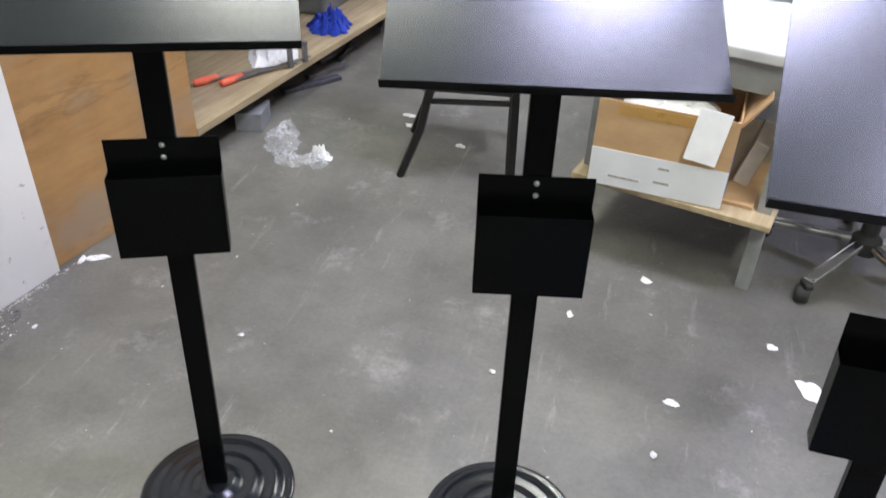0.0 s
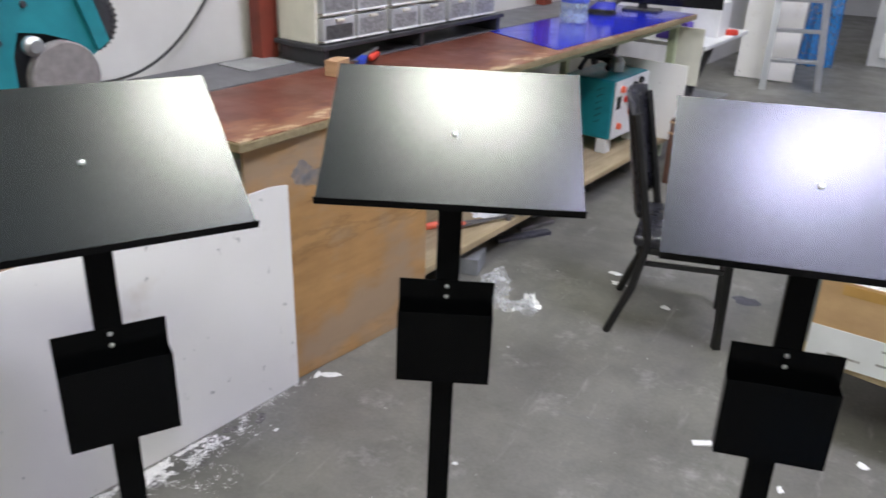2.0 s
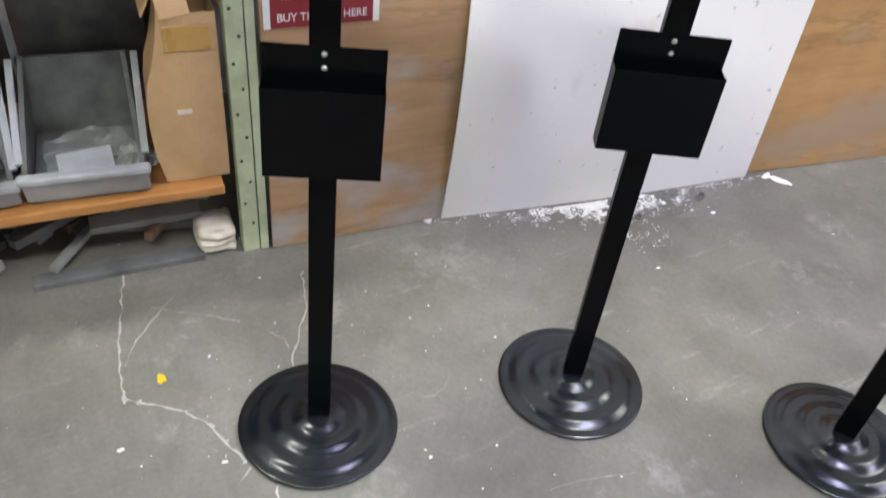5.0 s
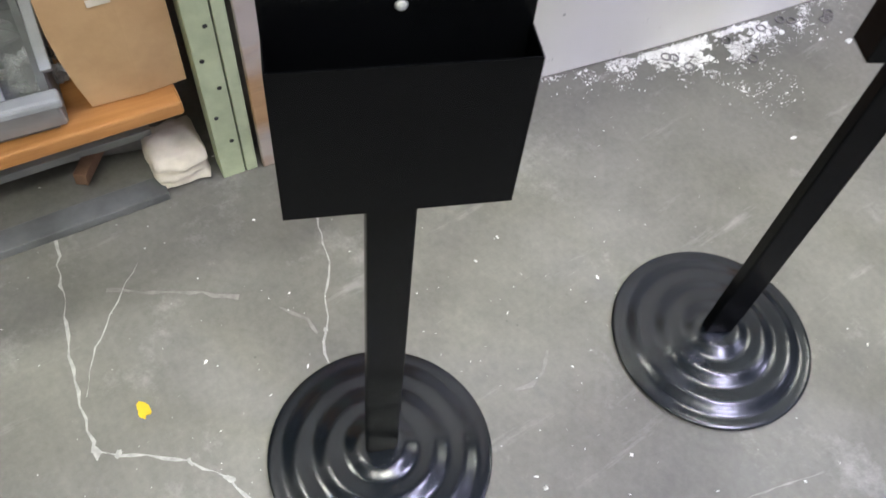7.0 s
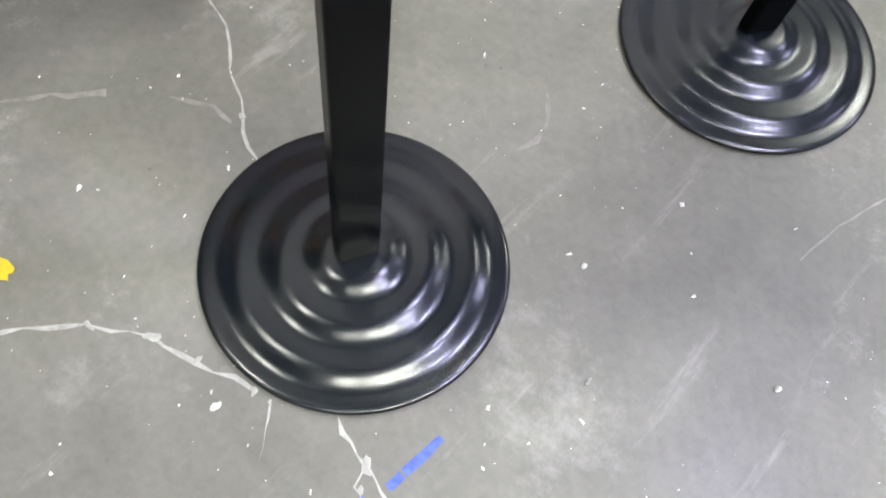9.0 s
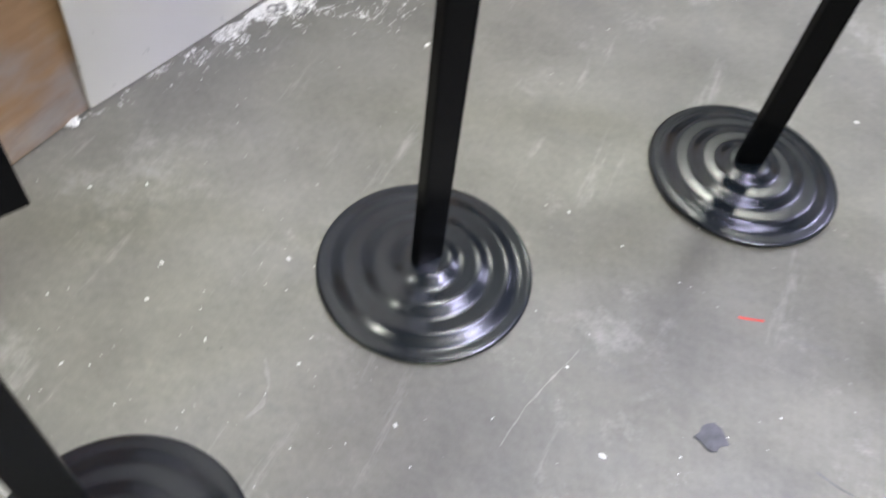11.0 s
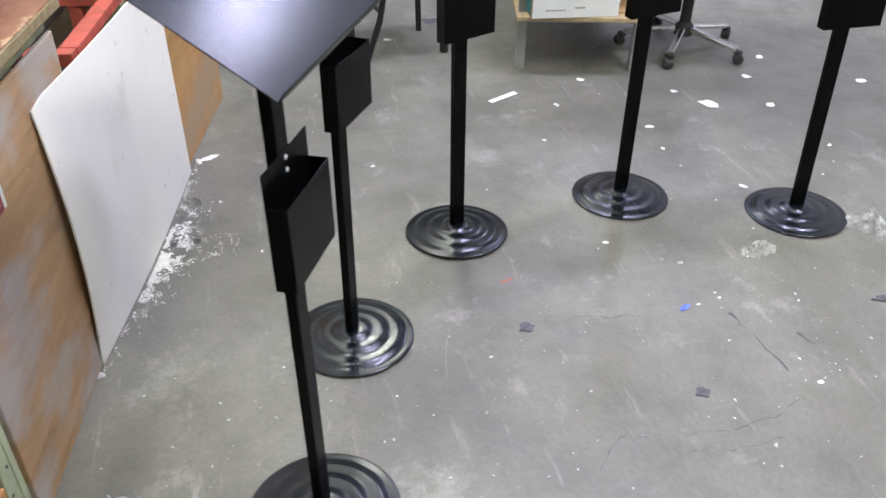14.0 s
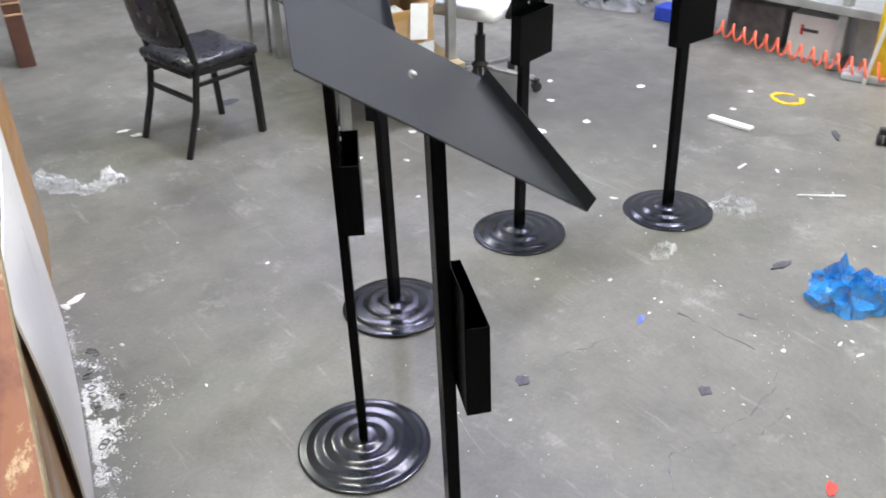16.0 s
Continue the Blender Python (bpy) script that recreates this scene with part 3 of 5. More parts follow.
def warped_board():
    b = bmesh.new()
    n, k = 16, 10
    front, back = {}, {}
    for i in range(n + 1):
        u = i / n
        for j in range(k + 1):
            v = j / k
            y = -0.9275 + 1.131 * u + 0.014 * v * (1 - u)
            h = 0.79
            z = 0.002 + v * h
            x = -0.0795 + 0.068 * u - 0.004 * v + 0.007 * v * (1 - u) + 0.022 * math.sin(math.pi * v) * (1 - u) + 0.012 * math.sin(math.pi * u)
            if v > 0.95 and (u < 0.03 or u > 0.97):
                z -= 0.012
            front[i, j] = b.verts.new((x, y, z))
            back[i, j] = b.verts.new((x - 0.005, y, z))
    for i in range(n):
        for j in range(k):
            b.faces.new((front[i, j], front[i + 1, j], front[i + 1, j + 1], front[i, j + 1]))
            b.faces.new((back[i, j], back[i, j + 1], back[i + 1, j + 1], back[i + 1, j]))
    for j in range(k):
        b.faces.new((front[0, j], front[0, j + 1], back[0, j + 1], back[0, j]))
        b.faces.new((front[n, j + 1], front[n, j], back[n, j], back[n, j + 1]))
    for i in range(n):
        b.faces.new((front[i + 1, 0], front[i, 0], back[i, 0], back[i + 1, 0]))
        b.faces.new((front[i, k], front[i + 1, k], back[i + 1, k], back[i, k]))
    return b


wb = thing("white_board", "scuffed white melamine board leaning warped against the benches", "board", BENCH)
part("sheet", warped_board(), "white_board", wb, smooth=False)
rng = random.Random(4)
for i in range(26):
    z = 0.12 + 0.6 * i / 26
    part("scribble", box(0.0012, 0.002 + 0.004 * rng.random(), 0.005 + 0.010 * rng.random(), (0.0, 0, 0), 0), "mark_grey", wb, m=pose(-0.0145 - 0.004 * z, 0.184 + rng.uniform(-0.006, 0.006), z, rng.uniform(-40, 40), 0, 2.5))

# ---- machine on its red stand between the benches ----
ms = thing("machine_stand", "red-painted angle-iron stand in the gap between benches", "stand", BENCH)
for y in (-0.06, -0.57):
    part("rail", bar((-0.9, y, 0.78), (-0.07, y, 0.78), 0.05, 0.035), "red_steel", ms)
for x in (-0.09, -0.88):
    part("rail", bar((x, -0.55, 0.785), (x, -0.08, 0.785), 0.05, 0.03), "red_steel", ms)
    for y in (-0.06, -0.57):
        part("leg", bar((x - 0.12 * (x > -0.5), y, 0), (x - 0.12 * (x > -0.5), y, 0.762), 0.04, 0.04), "red_steel", ms)
part("deck", box(0.5, 0.48, 0.02, (-0.62, -0.315, 0.808), 0.003), "dark_steel", ms)

gr = thing("bench_grinder", "teal belt and disc grinder with a tilted grey guard", "grinder", BENCH @ pose(-0.56, -0.295, 0.8185))
part("pedestal", box(0.16, 0.20, 0.24, (-0.05, -0.02, 0.12), 0.01), "dark_steel", gr)
side = pose(0, 0, 0, 90, 0, 90)
outline = [(-0.15, 0.16), (-0.087, 0.16), (-0.083, 0.395), (-0.06, 0.463), (0.018, 0.451), (0.098, 0.423), (0.155, 0.362), (0.215, 0.40), (0.20, 0.50), (0.163, 0.548), (0.155, 0.645), (0.074, 0.669), (-0.055, 0.612), (-0.14, 0.475), (-0.15, 0.41), (-0.185, 0.385), (-0.185, 0.325)]
part("housing", slab(outline, -0.06, 0.055), "teal", gr, "teal enamelled housing", side)
part("backing", slab([(-0.09, 0.16), (0.15, 0.16), (0.15, 0.42), (-0.06, 0.465)], -0.05, 0.01), "dark_steel", gr, "black recess behind the disc", side)
part("rib", slab([(0.09, 0.655), (0.145, 0.64), (0.215, 0.41), (0.175, 0.385)], 0.055, 0.075), "teal", gr, "", side)
part("disc", lathe([(0.002, -0.02), (0.105, -0.02), (0.11, -0.015), (0.11, 0.015), (0.105, 0.02), (0.002, 0.02)], 40), "stone_disc", gr, "grey abrasive disc", pose(0.075, 0.05, 0.32, 0, 90, 0), False)
part("hub", lathe([(0.002, 0), (0.03, 0), (0.03, 0.02), (0.018, 0.03), (0.001, 0.03)], 20), "alu", gr, "bright steel clamp nut", pose(0.07, -0.035, 0.425, 0, 90, 0))
part("fan_cover", lathe([(0.002, 0), (0.095, 0), (0.10, 0.01), (0.10, 0.05), (0.085, 0.06), (0.06, 0.062), (0.002, 0.062)], 30), "dark_steel", gr, "black slotted motor cover", pose(-0.02, 0.175, 0.47, 0, 90, 0))
for i in range(14):
    t_ = math.radians(-75 + 150 * i / 13)
    part("fin", box(0.006, 0.020, 0.005, (0, 0, 0), 0.001), "dark_steel", gr, "", pose(0.045, 0.175 + 0.085 * math.cos(t_), 0.47 + 0.085 * math.sin(t_), math.degrees(t_), 0, 0))
for y, z in ((-0.03, 0.54), (-0.12, 0.44), (-0.17, 0.36)):
    part("bolt", lathe([(0.001, 0.008), (0.009, 0.007), (0.011, 0)], 12), "dark_steel", gr, "", pose(0.055, y, z, 0, 90, 0))
part("table", box(0.20, 0.36, 0.016, (0.02, -0.155, 0.615), 0.004, pose(0, 0, 0, 36, 0, 0)), "dark_steel", gr, "tilted grey steel table")
part("rod", bar((0.08, -0.20, 0.56), (0.08, -0.15, 0.42), 0.012, 0.012), "alu", gr)

cable = thing("wall_cable", "black cable sagging along the white wall", "cable", BENCH)
pts = []
for i in range(25):
    k = i / 24
    pts.append((-0.985, -1.5 + 1.2 * k, 1.44 - 0.20 * math.sin(k * math.pi * 0.6)))
part("cord", tube(pts, 0.005), "grey_steel", cable)
pts = []
for i in range(25):
    k = i / 24
    pts.append((-0.985 + 0.1 * (1 - k), 0.1 + 0.75 * k, 1.0 - 0.02 * math.sin(math.pi * k) + 0.46 * k ** 2.2))
part("cord", tube(pts, 0.006), "rubber", cable)


# ---- on the benches and the wall ----
def column(y, x, z0):
    return tagged(part("steel_column", box(0.07, 0.10, 6.6 - z0, (0, 0, (6.6 - z0) / 2), 0.004), "dark_red", m=bl(x, y, z0)), "dark red painted steel column against the wall", "column")


column(0.93, -0.905, 0.976)
column(-1.72, -0.935, 0.976)
column(3.45, -0.93, 0.976)
th = thing("end_board", "cream board hanging at the bench end", "board", bl(-0.06, 3.875, 0.50))
part("board", box(0.24, 0.016, 0.38, (0, 0, 0.19), 0.003), "bins", th)
th = thing("base_plate", "grey sheet offcut at the foot of the column", "sheet", bl(-0.82, 0.80, 0.9758))
part("sheet", box(0.20, 0.26, 0.006, (0, 0, 0.003), 0.001), "grey_steel", th)


def drawer_cabinet(y, z, seed):
    """A small ivory cabinet with two rows of clear drawers, front towards +x."""
    r = random.Random(seed)
    th = thing("drawer_cabinet", "ivory parts cabinet with clear drawers of small hardware", "parts cabinet", bl(-0.60, y, z), "parts cabinets")
    part("shell", box(0.22, 0.446, 0.232, (-0.125, 0.223, 0.116), 0.004), "bins", th)
    for col in range(2):
        for row in range(2):
            y0, z0 = 0.010 + col * 0.218, 0.008 + row * 0.114
            d = part("drawer", box(0.035, 0.196, 0.095, (0.002, y0 + 0.104, z0 + 0.052), 0.005), "clear_drawer", th, "cloudy clear drawer front")
            part("pull", box(0.012, 0.05, 0.012, (0.024, y0 + 0.104, z0 + 0.088), 0.003), "bins", d)
            part("rim", box(0.006, 0.204, 0.009, (0.020, y0 + 0.104, z0 + 0.003), 0.002), "white", d, "pale front ledge")
            w, h = r.uniform(0.15, 0.18), r.uniform(0.045, 0.075)
            part("content", box(0.002, w, h, (0.0200, y0 + 0.104, z0 + 0.012 + h / 2), 0.0005), "hardware", d, "hardware pressed against the front")
    return th


stand_b = thing("cabinet_plinth", "low black plinth carrying the parts cabinets", "plinth", bl(-0.60, 0.95, 0.976))
part("plinth", box(0.30, 1.42, 0.02, (-0.11, 0.70, 0.078), 0.003), "dark_steel", stand_b)
for y in (0.03, 0.70, 1.38):
    part("foot", box(0.27, 0.03, 0.068, (-0.11, y, 0.034), 0.003), "dark_steel", stand_b)
for i in range(3):
    drawer_cabinet(0.955 + i * 0.452, 1.0645, 10 + i)
    drawer_cabinet(0.955 + i * 0.452, 1.298, 20 + i)

th = thing("wooden_block", "raw pine block with a drilled hole on the bench", "block", bl(-0.44, 0.90, 0.974, 12))
part("block", box(0.06, 0.10, 0.065, (0, 0, 0.0325), 0.003), "block", th)
part("hole", lathe([(0.002, 0), (0.012, 0), (0.012, 0.002), (0.002, 0.002)], 16), "mark_dark", th, "", pose(0.0305, 0.01, 0.03, 0, 90, 0))
th = thing("bar_clamp", "bar clamp with red handle lying on the bench", "clamp", bl(-0.46, 1.04, 0.978, 25))
part("bar", box(0.02, 0.34, 0.008, (0, 0.15, 0.03), 0.001), "scrap_grey", th)
part("jaw", box(0.026, 0.11, 0.035, (0.005, 0.045, 0.02), 0.006), "blue_cloth", th)
part("handle", lathe([(0.004, 0), (0.014, 0.004), (0.016, 0.05), (0.013, 0.11), (0.004, 0.115)], 14), "red", th, "red plastic handle", pose(0.03, 0.11, 0.022, -90, 0, 0), True)

th = thing("blue_sheet", "glossy blue sheet lying over the far bench top", "sheet", bl(0, 0, 0))
part("sheet", slab([(-0.57, 2.25), (-0.045, 2.05), (-0.012, 3.82), (-0.56, 3.82)], 0.9745, 0.9775), "blue_sheet", th)
th = thing("water_bottle", "large clear ribbed water bottle with blue label", "bottle", bl(-0.40, 2.88, 0.9778))
prof = [(0.02, 0.0), (0.078, 0.002), (0.082, 0.012)]
for i in range(15):
    prof.append((0.082 + 0.003 * math.sin(i * 1.5), 0.02 + i * 0.014))
prof += [(0.082, 0.24), (0.06, 0.29), (0.024, 0.32), (0.022, 0.34), (0.002, 0.34)]
bo = part("shell", lathe(prof, 28), "water_bottle", th, smooth=True)
part("label", lathe([(0.084, 0.12), (0.0845, 0.121), (0.0845, 0.185), (0.084, 0.186)], 28), "mark_blue", th, "blue paper label", smooth=True)
part("cap", lathe([(0.002, 0.33), (0.026, 0.33), (0.026, 0.36), (0.002, 0.362)], 16), "blue_sheet", th)
th = thing("electric_kettle", "steel kettle with black base and handle", "kettle", bl(-0.44, 3.34, 0.9778))
part("body", lathe([(0.02, 0.02), (0.085, 0.02), (0.082, 0.10), (0.065, 0.20), (0.055, 0.215), (0.002, 0.225)], 28), "chrome", th, smooth=True)
part("foot", lathe([(0.002, 0), (0.09, 0), (0.09, 0.018), (0.002, 0.019)], 28), "rubber", th)
part("handle", tube([(0.05, 0.07, 0.2), (0.09, 0.12, 0.19), (0.09, 0.12, 0.10), (0.05, 0.08, 0.06)], 0.012), "rubber", th)
th = thing("monitor", "black flat monitor standing on the far bench", "monitor", bl(-0.32, 3.68, 0.9778, -78))
part("screen", box(0.03, 0.78, 0.45, (0, 0.12, 0.27), 0.006), "screen", th)
part("neck", box(0.03, 0.06, 0.16, (-0.03, 0, 0.08), 0.004), "dark_steel", th)
part("foot", box(0.16, 0.24, 0.012, (-0.02, 0, 0.006), 0.004), "dark_steel", th)

# stock on the near bench
r = random.Random(8)
for i, (x, y, ln, rad, mat, rz, z) in enumerate([(-0.738, -1.14, 0.56, 0.014, "alu", 1, 1.0763), (-0.702, -0.98, 0.52, 0.012, "grey_steel", -1, 1.0763), (-0.672, -0.95, 0.66, 0.013, "grey_steel", 1, 0.9763), (-0.86, -1.3, 0.9, 0.020, "grey_crate", 1, 0.9763), (-0.80, -0.98, 0.62, 0.011, "dark_steel", -1, 0.9763)]):
    th = thing("metal_pipe", "cut length of metal pipe lying on the bench", "pipe", bl(x, y, z + rad, rz), "pipes on the bench")
    part("pipe", tube([(0, -ln / 2, 0), (0, ln / 2, 0)], rad, 14), mat, th, smooth=False)
th = thing("stock_box", "long white carton of stock on the bench", "box", bl(-0.72, -1.28, 0.976, 2))
part("carton", box(0.12, 0.52, 0.075, (0, 0, 0.0375), 0.004), "card_white", th)
th = thing("stock_box", "grey plastic tray of parts on the bench", "box", bl(-0.64, -0.83, 0.976, 4))
part("tray", box(0.16, 0.28, 0.06, (0, 0, 0.03), 0.006), "grey_crate", th)
part("lid", box(0.165, 0.285, 0.008, (0, 0, 0.064), 0.003), "clear_drawer", th)
for i, (x, y, mat) in enumerate([(-0.56, -1.75, "dark_steel"), (-0.55, -1.9, "grey_crate"), (-0.6, -2.05, "grey_steel")]):
    th = thing("parts_tray", "small plastic tray with dark parts on the bench", "tray", bl(x, y, 0.976, 5 * i))
    part("tray", box(0.10, 0.13, 0.06, (0, 0, 0.03), 0.005), "grey_crate", th)
    part("content", box(0.07, 0.10, 0.03, (0, 0, 0.055), 0.008), mat, th)
th = thing("aluminium_profile", "white aluminium profile leaning along the wall", "profile", bl(-0.78, -2.1, 0.976, 2))
part("profile", box(0.05, 1.1, 0.04, (0, 0, 0.02), 0.002), "card_white", th)
th = thing("aluminium_profile", "grey aluminium profile stacked at the wall", "profile", bl(-0.88, -2.0, 0.976, 0))
part("profile", box(0.06, 1.3, 0.10, (0, 0, 0.05), 0.002), "alu", th)
for x, y, w, d, h, sd, rz in ((-0.82, -1.22, 0.22, 0.75, 0.06, 3, 0), (-0.88, -1.66, 0.14, 0.24, 0.26, 12, 10), (-0.64, -0.83, 0.16, 0.26, 0.035, 21, 0)):
    th = thing("plastic_wrap", "crumpled clear plastic wrapping on the bench", "plastic wrap", bl(x, y, 1.045 if h < 0.2 else 0.98, rz))
    part("film", crumple(w, d, h, sd, 30, 0.3, 1.6), "clear_film", th, smooth=True)

# sign on the plaster-smeared board
sg = thing("ticket_sign", "maroon sign with white border and yellow lettering", "sign", BENCH @ pose(-0.0815, -1.300, 0.797, 90, 0, 90))
part("border", box(0.285, 0.245, 0.002, (0, 0, 0.001), 0.0004), "white", sg)
part("panel", box(0.252, 0.243, 0.0012, (0, 0, 0.0026), 0.0003), "maroon", sg)
text("BI", 0.072, "yellow", sg, pose(-0.062, 0.030, 0.0036), "bold yellow letters", 0.9)
text("BU", 0.074, "yellow", sg, pose(-0.062, -0.050, 0.0036), "outlined yellow letters", 0.9)
text("D", 0.11, "yellow", sg, pose(0.078, -0.045, 0.0036), "large yellow letter", 0.8)
text("BUY TICKETS HERE", 0.028, "white", sg, pose(0.0, -0.105, 0.0036), "white lettering", 0.93)

# shelf under the near bench
def storage_bin(th, w, d, front, back, lip):
    """An open bin whose sides rise from a low front to a tall back; front towards +x."""
    # darker plastic on sides, bottom and back paints in the bin's dim inside
    for s in (-1, 1):
        outline = [(-d / 2, 0.008), (d / 2 - 0.03, 0.008), (d / 2, front), (d / 2 - 0.06, front + 0.02), (-d / 2 + 0.02, back), (-d / 2, back)]
        part("side", slab(outline, -0.006, 0.006), "dark_crate", th, "", pose(0, s * (w / 2 - 0.006), 0, 90, 0, 0) @ pose(0, 0, 0, s * 4, 0, 0))
        part("rim", bar((d / 2 - 0.05, s * (w / 2 - 0.002), front + 0.014), (-d / 2 + 0.02, s * (w / 2 + 0.004), back), 0.018, 0.012), "grey_crate", th, "pale rolled rim")
    part("bottom", box(d - 0.03, w - 0.03, 0.010, (-0.01, 0, 0.009), 0.003), "dark_crate", th)
    part("back", box(0.010, w - 0.02, back - 0.01, (-d / 2 + 0.004, 0, back / 2 + 0.004), 0.003), "dark_crate", th)
    part("front", box(0.012, w - 0.004, front - 0.004, (d / 2 - 0.014, 0, front / 2 + 0.003), 0.005, pose(0, 0, 0, 0, 24, 0)), "grey_crate", th, "sloping front panel")
    part("lip", box(0.030, w + 0.012, lip, (d / 2 - 0.002, 0, front), 0.006), "grey_crate", th, "thick pale front lip")


cr = thing("storage_crate", "dusty grey plastic bin with a low front on the shelf", "crate", bl(-0.235, -1.885, 0.262, -3))
storage_bin(cr, 0.29, 0.34, 0.088, 0.24, 0.020)
part("lining", crumple(0.30, 0.25, 0.035, 31, 30, 0.2, 1.6), "clear_film", cr, "clear film crumpled in the bin", pose(-0.02, 0, 0.016))
part("wrap", crumple(0.16, 0.09, 0.05, 36, 22, 0.3, 1.8), "bag_film", cr, "bright clear wrap along the side", pose(0.03, 0.115, 0.018, 0, 0, 90))
part("sheet", box(0.09, 0.13, 0.005, (0.085, 0.0, 0.065), 0.001, pose(0, 0, 0, 3, 16, 6)), "grey_crate", cr, "grey plastic offcut")
cr2 = thing("storage_crate", "dark plastic bin tipped on end behind the open bin", "crate", bl(-0.46, -1.85, 0.262, 0))
b = bmesh.new()
grid = {}
for i in range(13):
    for j in range(15):
        u, v = i / 12 * 2 - 1, j / 14
        bend = max(0.0, v - 0.72) / 0.28
        for k in (0, 1):
            grid[i, j, k] = b.verts.new((-0.05 + 0.10 * v + 0.13 * math.sin(bend * 1.4) - 0.03 * u * u - 0.008 * k, u * (0.175 - 0.02 * v), 0.01 + 0.60 * v - 0.08 * bend * bend))
for i in range(12):
    for j in range(14):
        b.faces.new([grid[p, q, 0] for p, q in ((i, j), (i + 1, j), (i + 1, j + 1), (i, j + 1))])
        b.faces.new([grid[p, q, 1] for p, q in ((i, j), (i, j + 1), (i + 1, j + 1), (i + 1, j))])
for j in range(14):
    b.faces.new([grid[0, j, 0], grid[0, j + 1, 0], grid[0, j + 1, 1], grid[0, j, 1]])
    b.faces.new([grid[12, j, 0], grid[12, j, 1], grid[12, j + 1, 1], grid[12, j + 1, 0]])
part("shell", b, "dark_crate", cr2, "curved dark shell", smooth=True)
part("rim", tube([(0.15, -0.155, 0.53), (0.165, -0.05, 0.535), (0.165, 0.06, 0.535), (0.15, 0.155, 0.53)], 0.028, 10), "grey_crate", cr2, "pale rolled rim", smooth=True)
part("rib", bar((-0.01, -0.165, 0.02), (0.06, -0.16, 0.40), 0.02, 0.012), "grey_crate", cr2)
part("label", box(0.004, 0.16, 0.028, (0.160, 0.03, 0.566), 0.001, pose(0, 0, 0, 0, -70, 0)), "card_white", cr2, "pale strip along the top")
cr3 = thing("storage_crate", "grey plastic bin further along the shelf", "crate", bl(-0.235, -2.20, 0.262, 4))
storage_bin(cr3, 0.29, 0.34, 0.075, 0.23, 0.022)
part("content", crumple(0.28, 0.25, 0.10, 44, 20, 0.2, 1.2), "dark_crate", cr3, "dark scrap filling the bin", pose(-0.02, 0, 0.03))
ca = thing("cardboard_box", "tall brown cardboard box with torn flaps on the shelf", "cardboard box", bl(-0.19, -1.622, 0.262, 0))
b = bmesh.new()
grid = {}
for i, (x, y) in enumerate(((-0.08, -0.075), (0.08, -0.085), (0.085, 0.0), (0.08, 0.075), (-0.08, 0.075))):
    for j in range(9):
        v = j / 8
        belly = 0.022 * math.sin(math.pi * min(1.0, v * 1.25)) if y < 0 else 0.0
        pinch = 0.030 * max(0.0, v - 0.6) / 0.4 if y < 0 else 0.0
        grid[i, j] = b.verts.new((x + (0.008 * math.sin(3.1 * v) if x > 0 else 0), y - belly + pinch, 0.002 + 0.455 * v))
for i in range(5):
    for j in range(8):
        b.faces.new((grid[i, j], grid[(i + 1) % 5, j], grid[(i + 1) % 5, j + 1], grid[i, j + 1]))
b.faces.new([grid[i, 0] for i in range(5)][::-1])
part("carton", b, "card", ca, "creased bulging carton")
part("tape", box(0.003, 0.105, 0.06, (0.091, 0.005, 0.40), 0.0005), "card_tape", ca, "glossy tan packing tape")
part("tape", box(0.002, 0.035, 0.012, (0.094, -0.02, 0.21), 0.0004), "cream_cloth", ca, "torn strip of pale tape")
part("flap", box(0.004, 0.07, 0.075, (0.072, -0.02, 0.485), 0.001, pose(0, 0, 0, 8, -22, 0)), "card", ca)
part("flap", box(0.10, 0.004, 0.10, (0.02, 0.085, 0.475), 0.001, pose(0, 0, 0, 20, 0, 8)), "card", ca)
part("flap", box(0.12, 0.004, 0.09, (-0.01, -0.066, 0.48), 0.001, pose(0, 0, 0, -26, 0, 0)), "card", ca)
for y, w, h in ((-1.72, 0.34, 0.46), (-2.12, 0.40, 0.52), (-2.58, 0.42, 0.44)):
    th = thing("dark_carton", "dark dusty carton at the back of the shelf", "box", bl(-0.72, y, 0.262, 0), "cartons at the back of the shelf")
    part("carton", box(0.24, w, h, (0, 0, h / 2), 0.01), "dark_crate", th)
    part("flap", box(0.20, 0.006, 0.10, (0, -w / 2 + 0.012, h + 0.04), 0.001, pose(0, 0, 0, -24, 0, 0)), "dark_crate", th)

# scrap on the floor under the near bench
r = random.Random(21)
for i in range(62):
    x, y = -0.20 - 0.40 * r.random(), -1.70 - 0.80 * r.random()
    ln, w = r.uniform(0.12, 0.36), r.uniform(0.02, 0.05)
    th = thing("scrap_bar", "offcut of dull steel under the bench", "scrap metal", bl(x, y, 0.014 + 0.0105 * (i % 13), r.uniform(-80, 80)), "scrap under the bench")
    # mostly darker materials, so the shade under the shelf sits in the colour
    part("offcut", box(w, ln, r.uniform(0.012, 0.035), (0, 0, 0), 0.002, pose(0, 0, 0, r.uniform(-9, 9), r.uniform(-20, 20), 0)), r.choice(["scrap_grey", "grey_steel", "rust", "dark_steel", "grey_steel", "dark_steel", "dark_crate"]), th)
th = thing("floor_plank", "grey dusty plank lying at the bench foot", "plank", bl(-0.105, -1.88, 0.0, 1))
part("plank", box(0.05, 0.44, 0.02, (0, 0.02, 0.011), 0.002), "dark_crate", th)
th = thing("rolled_cloth", "folded cream cloth on the floor by the green post", "cloth", bl(-0.155, -1.600, 0.0, 0))
b = bmesh.new()
bmesh.ops.create_icosphere(b, subdivisions=4, radius=1)
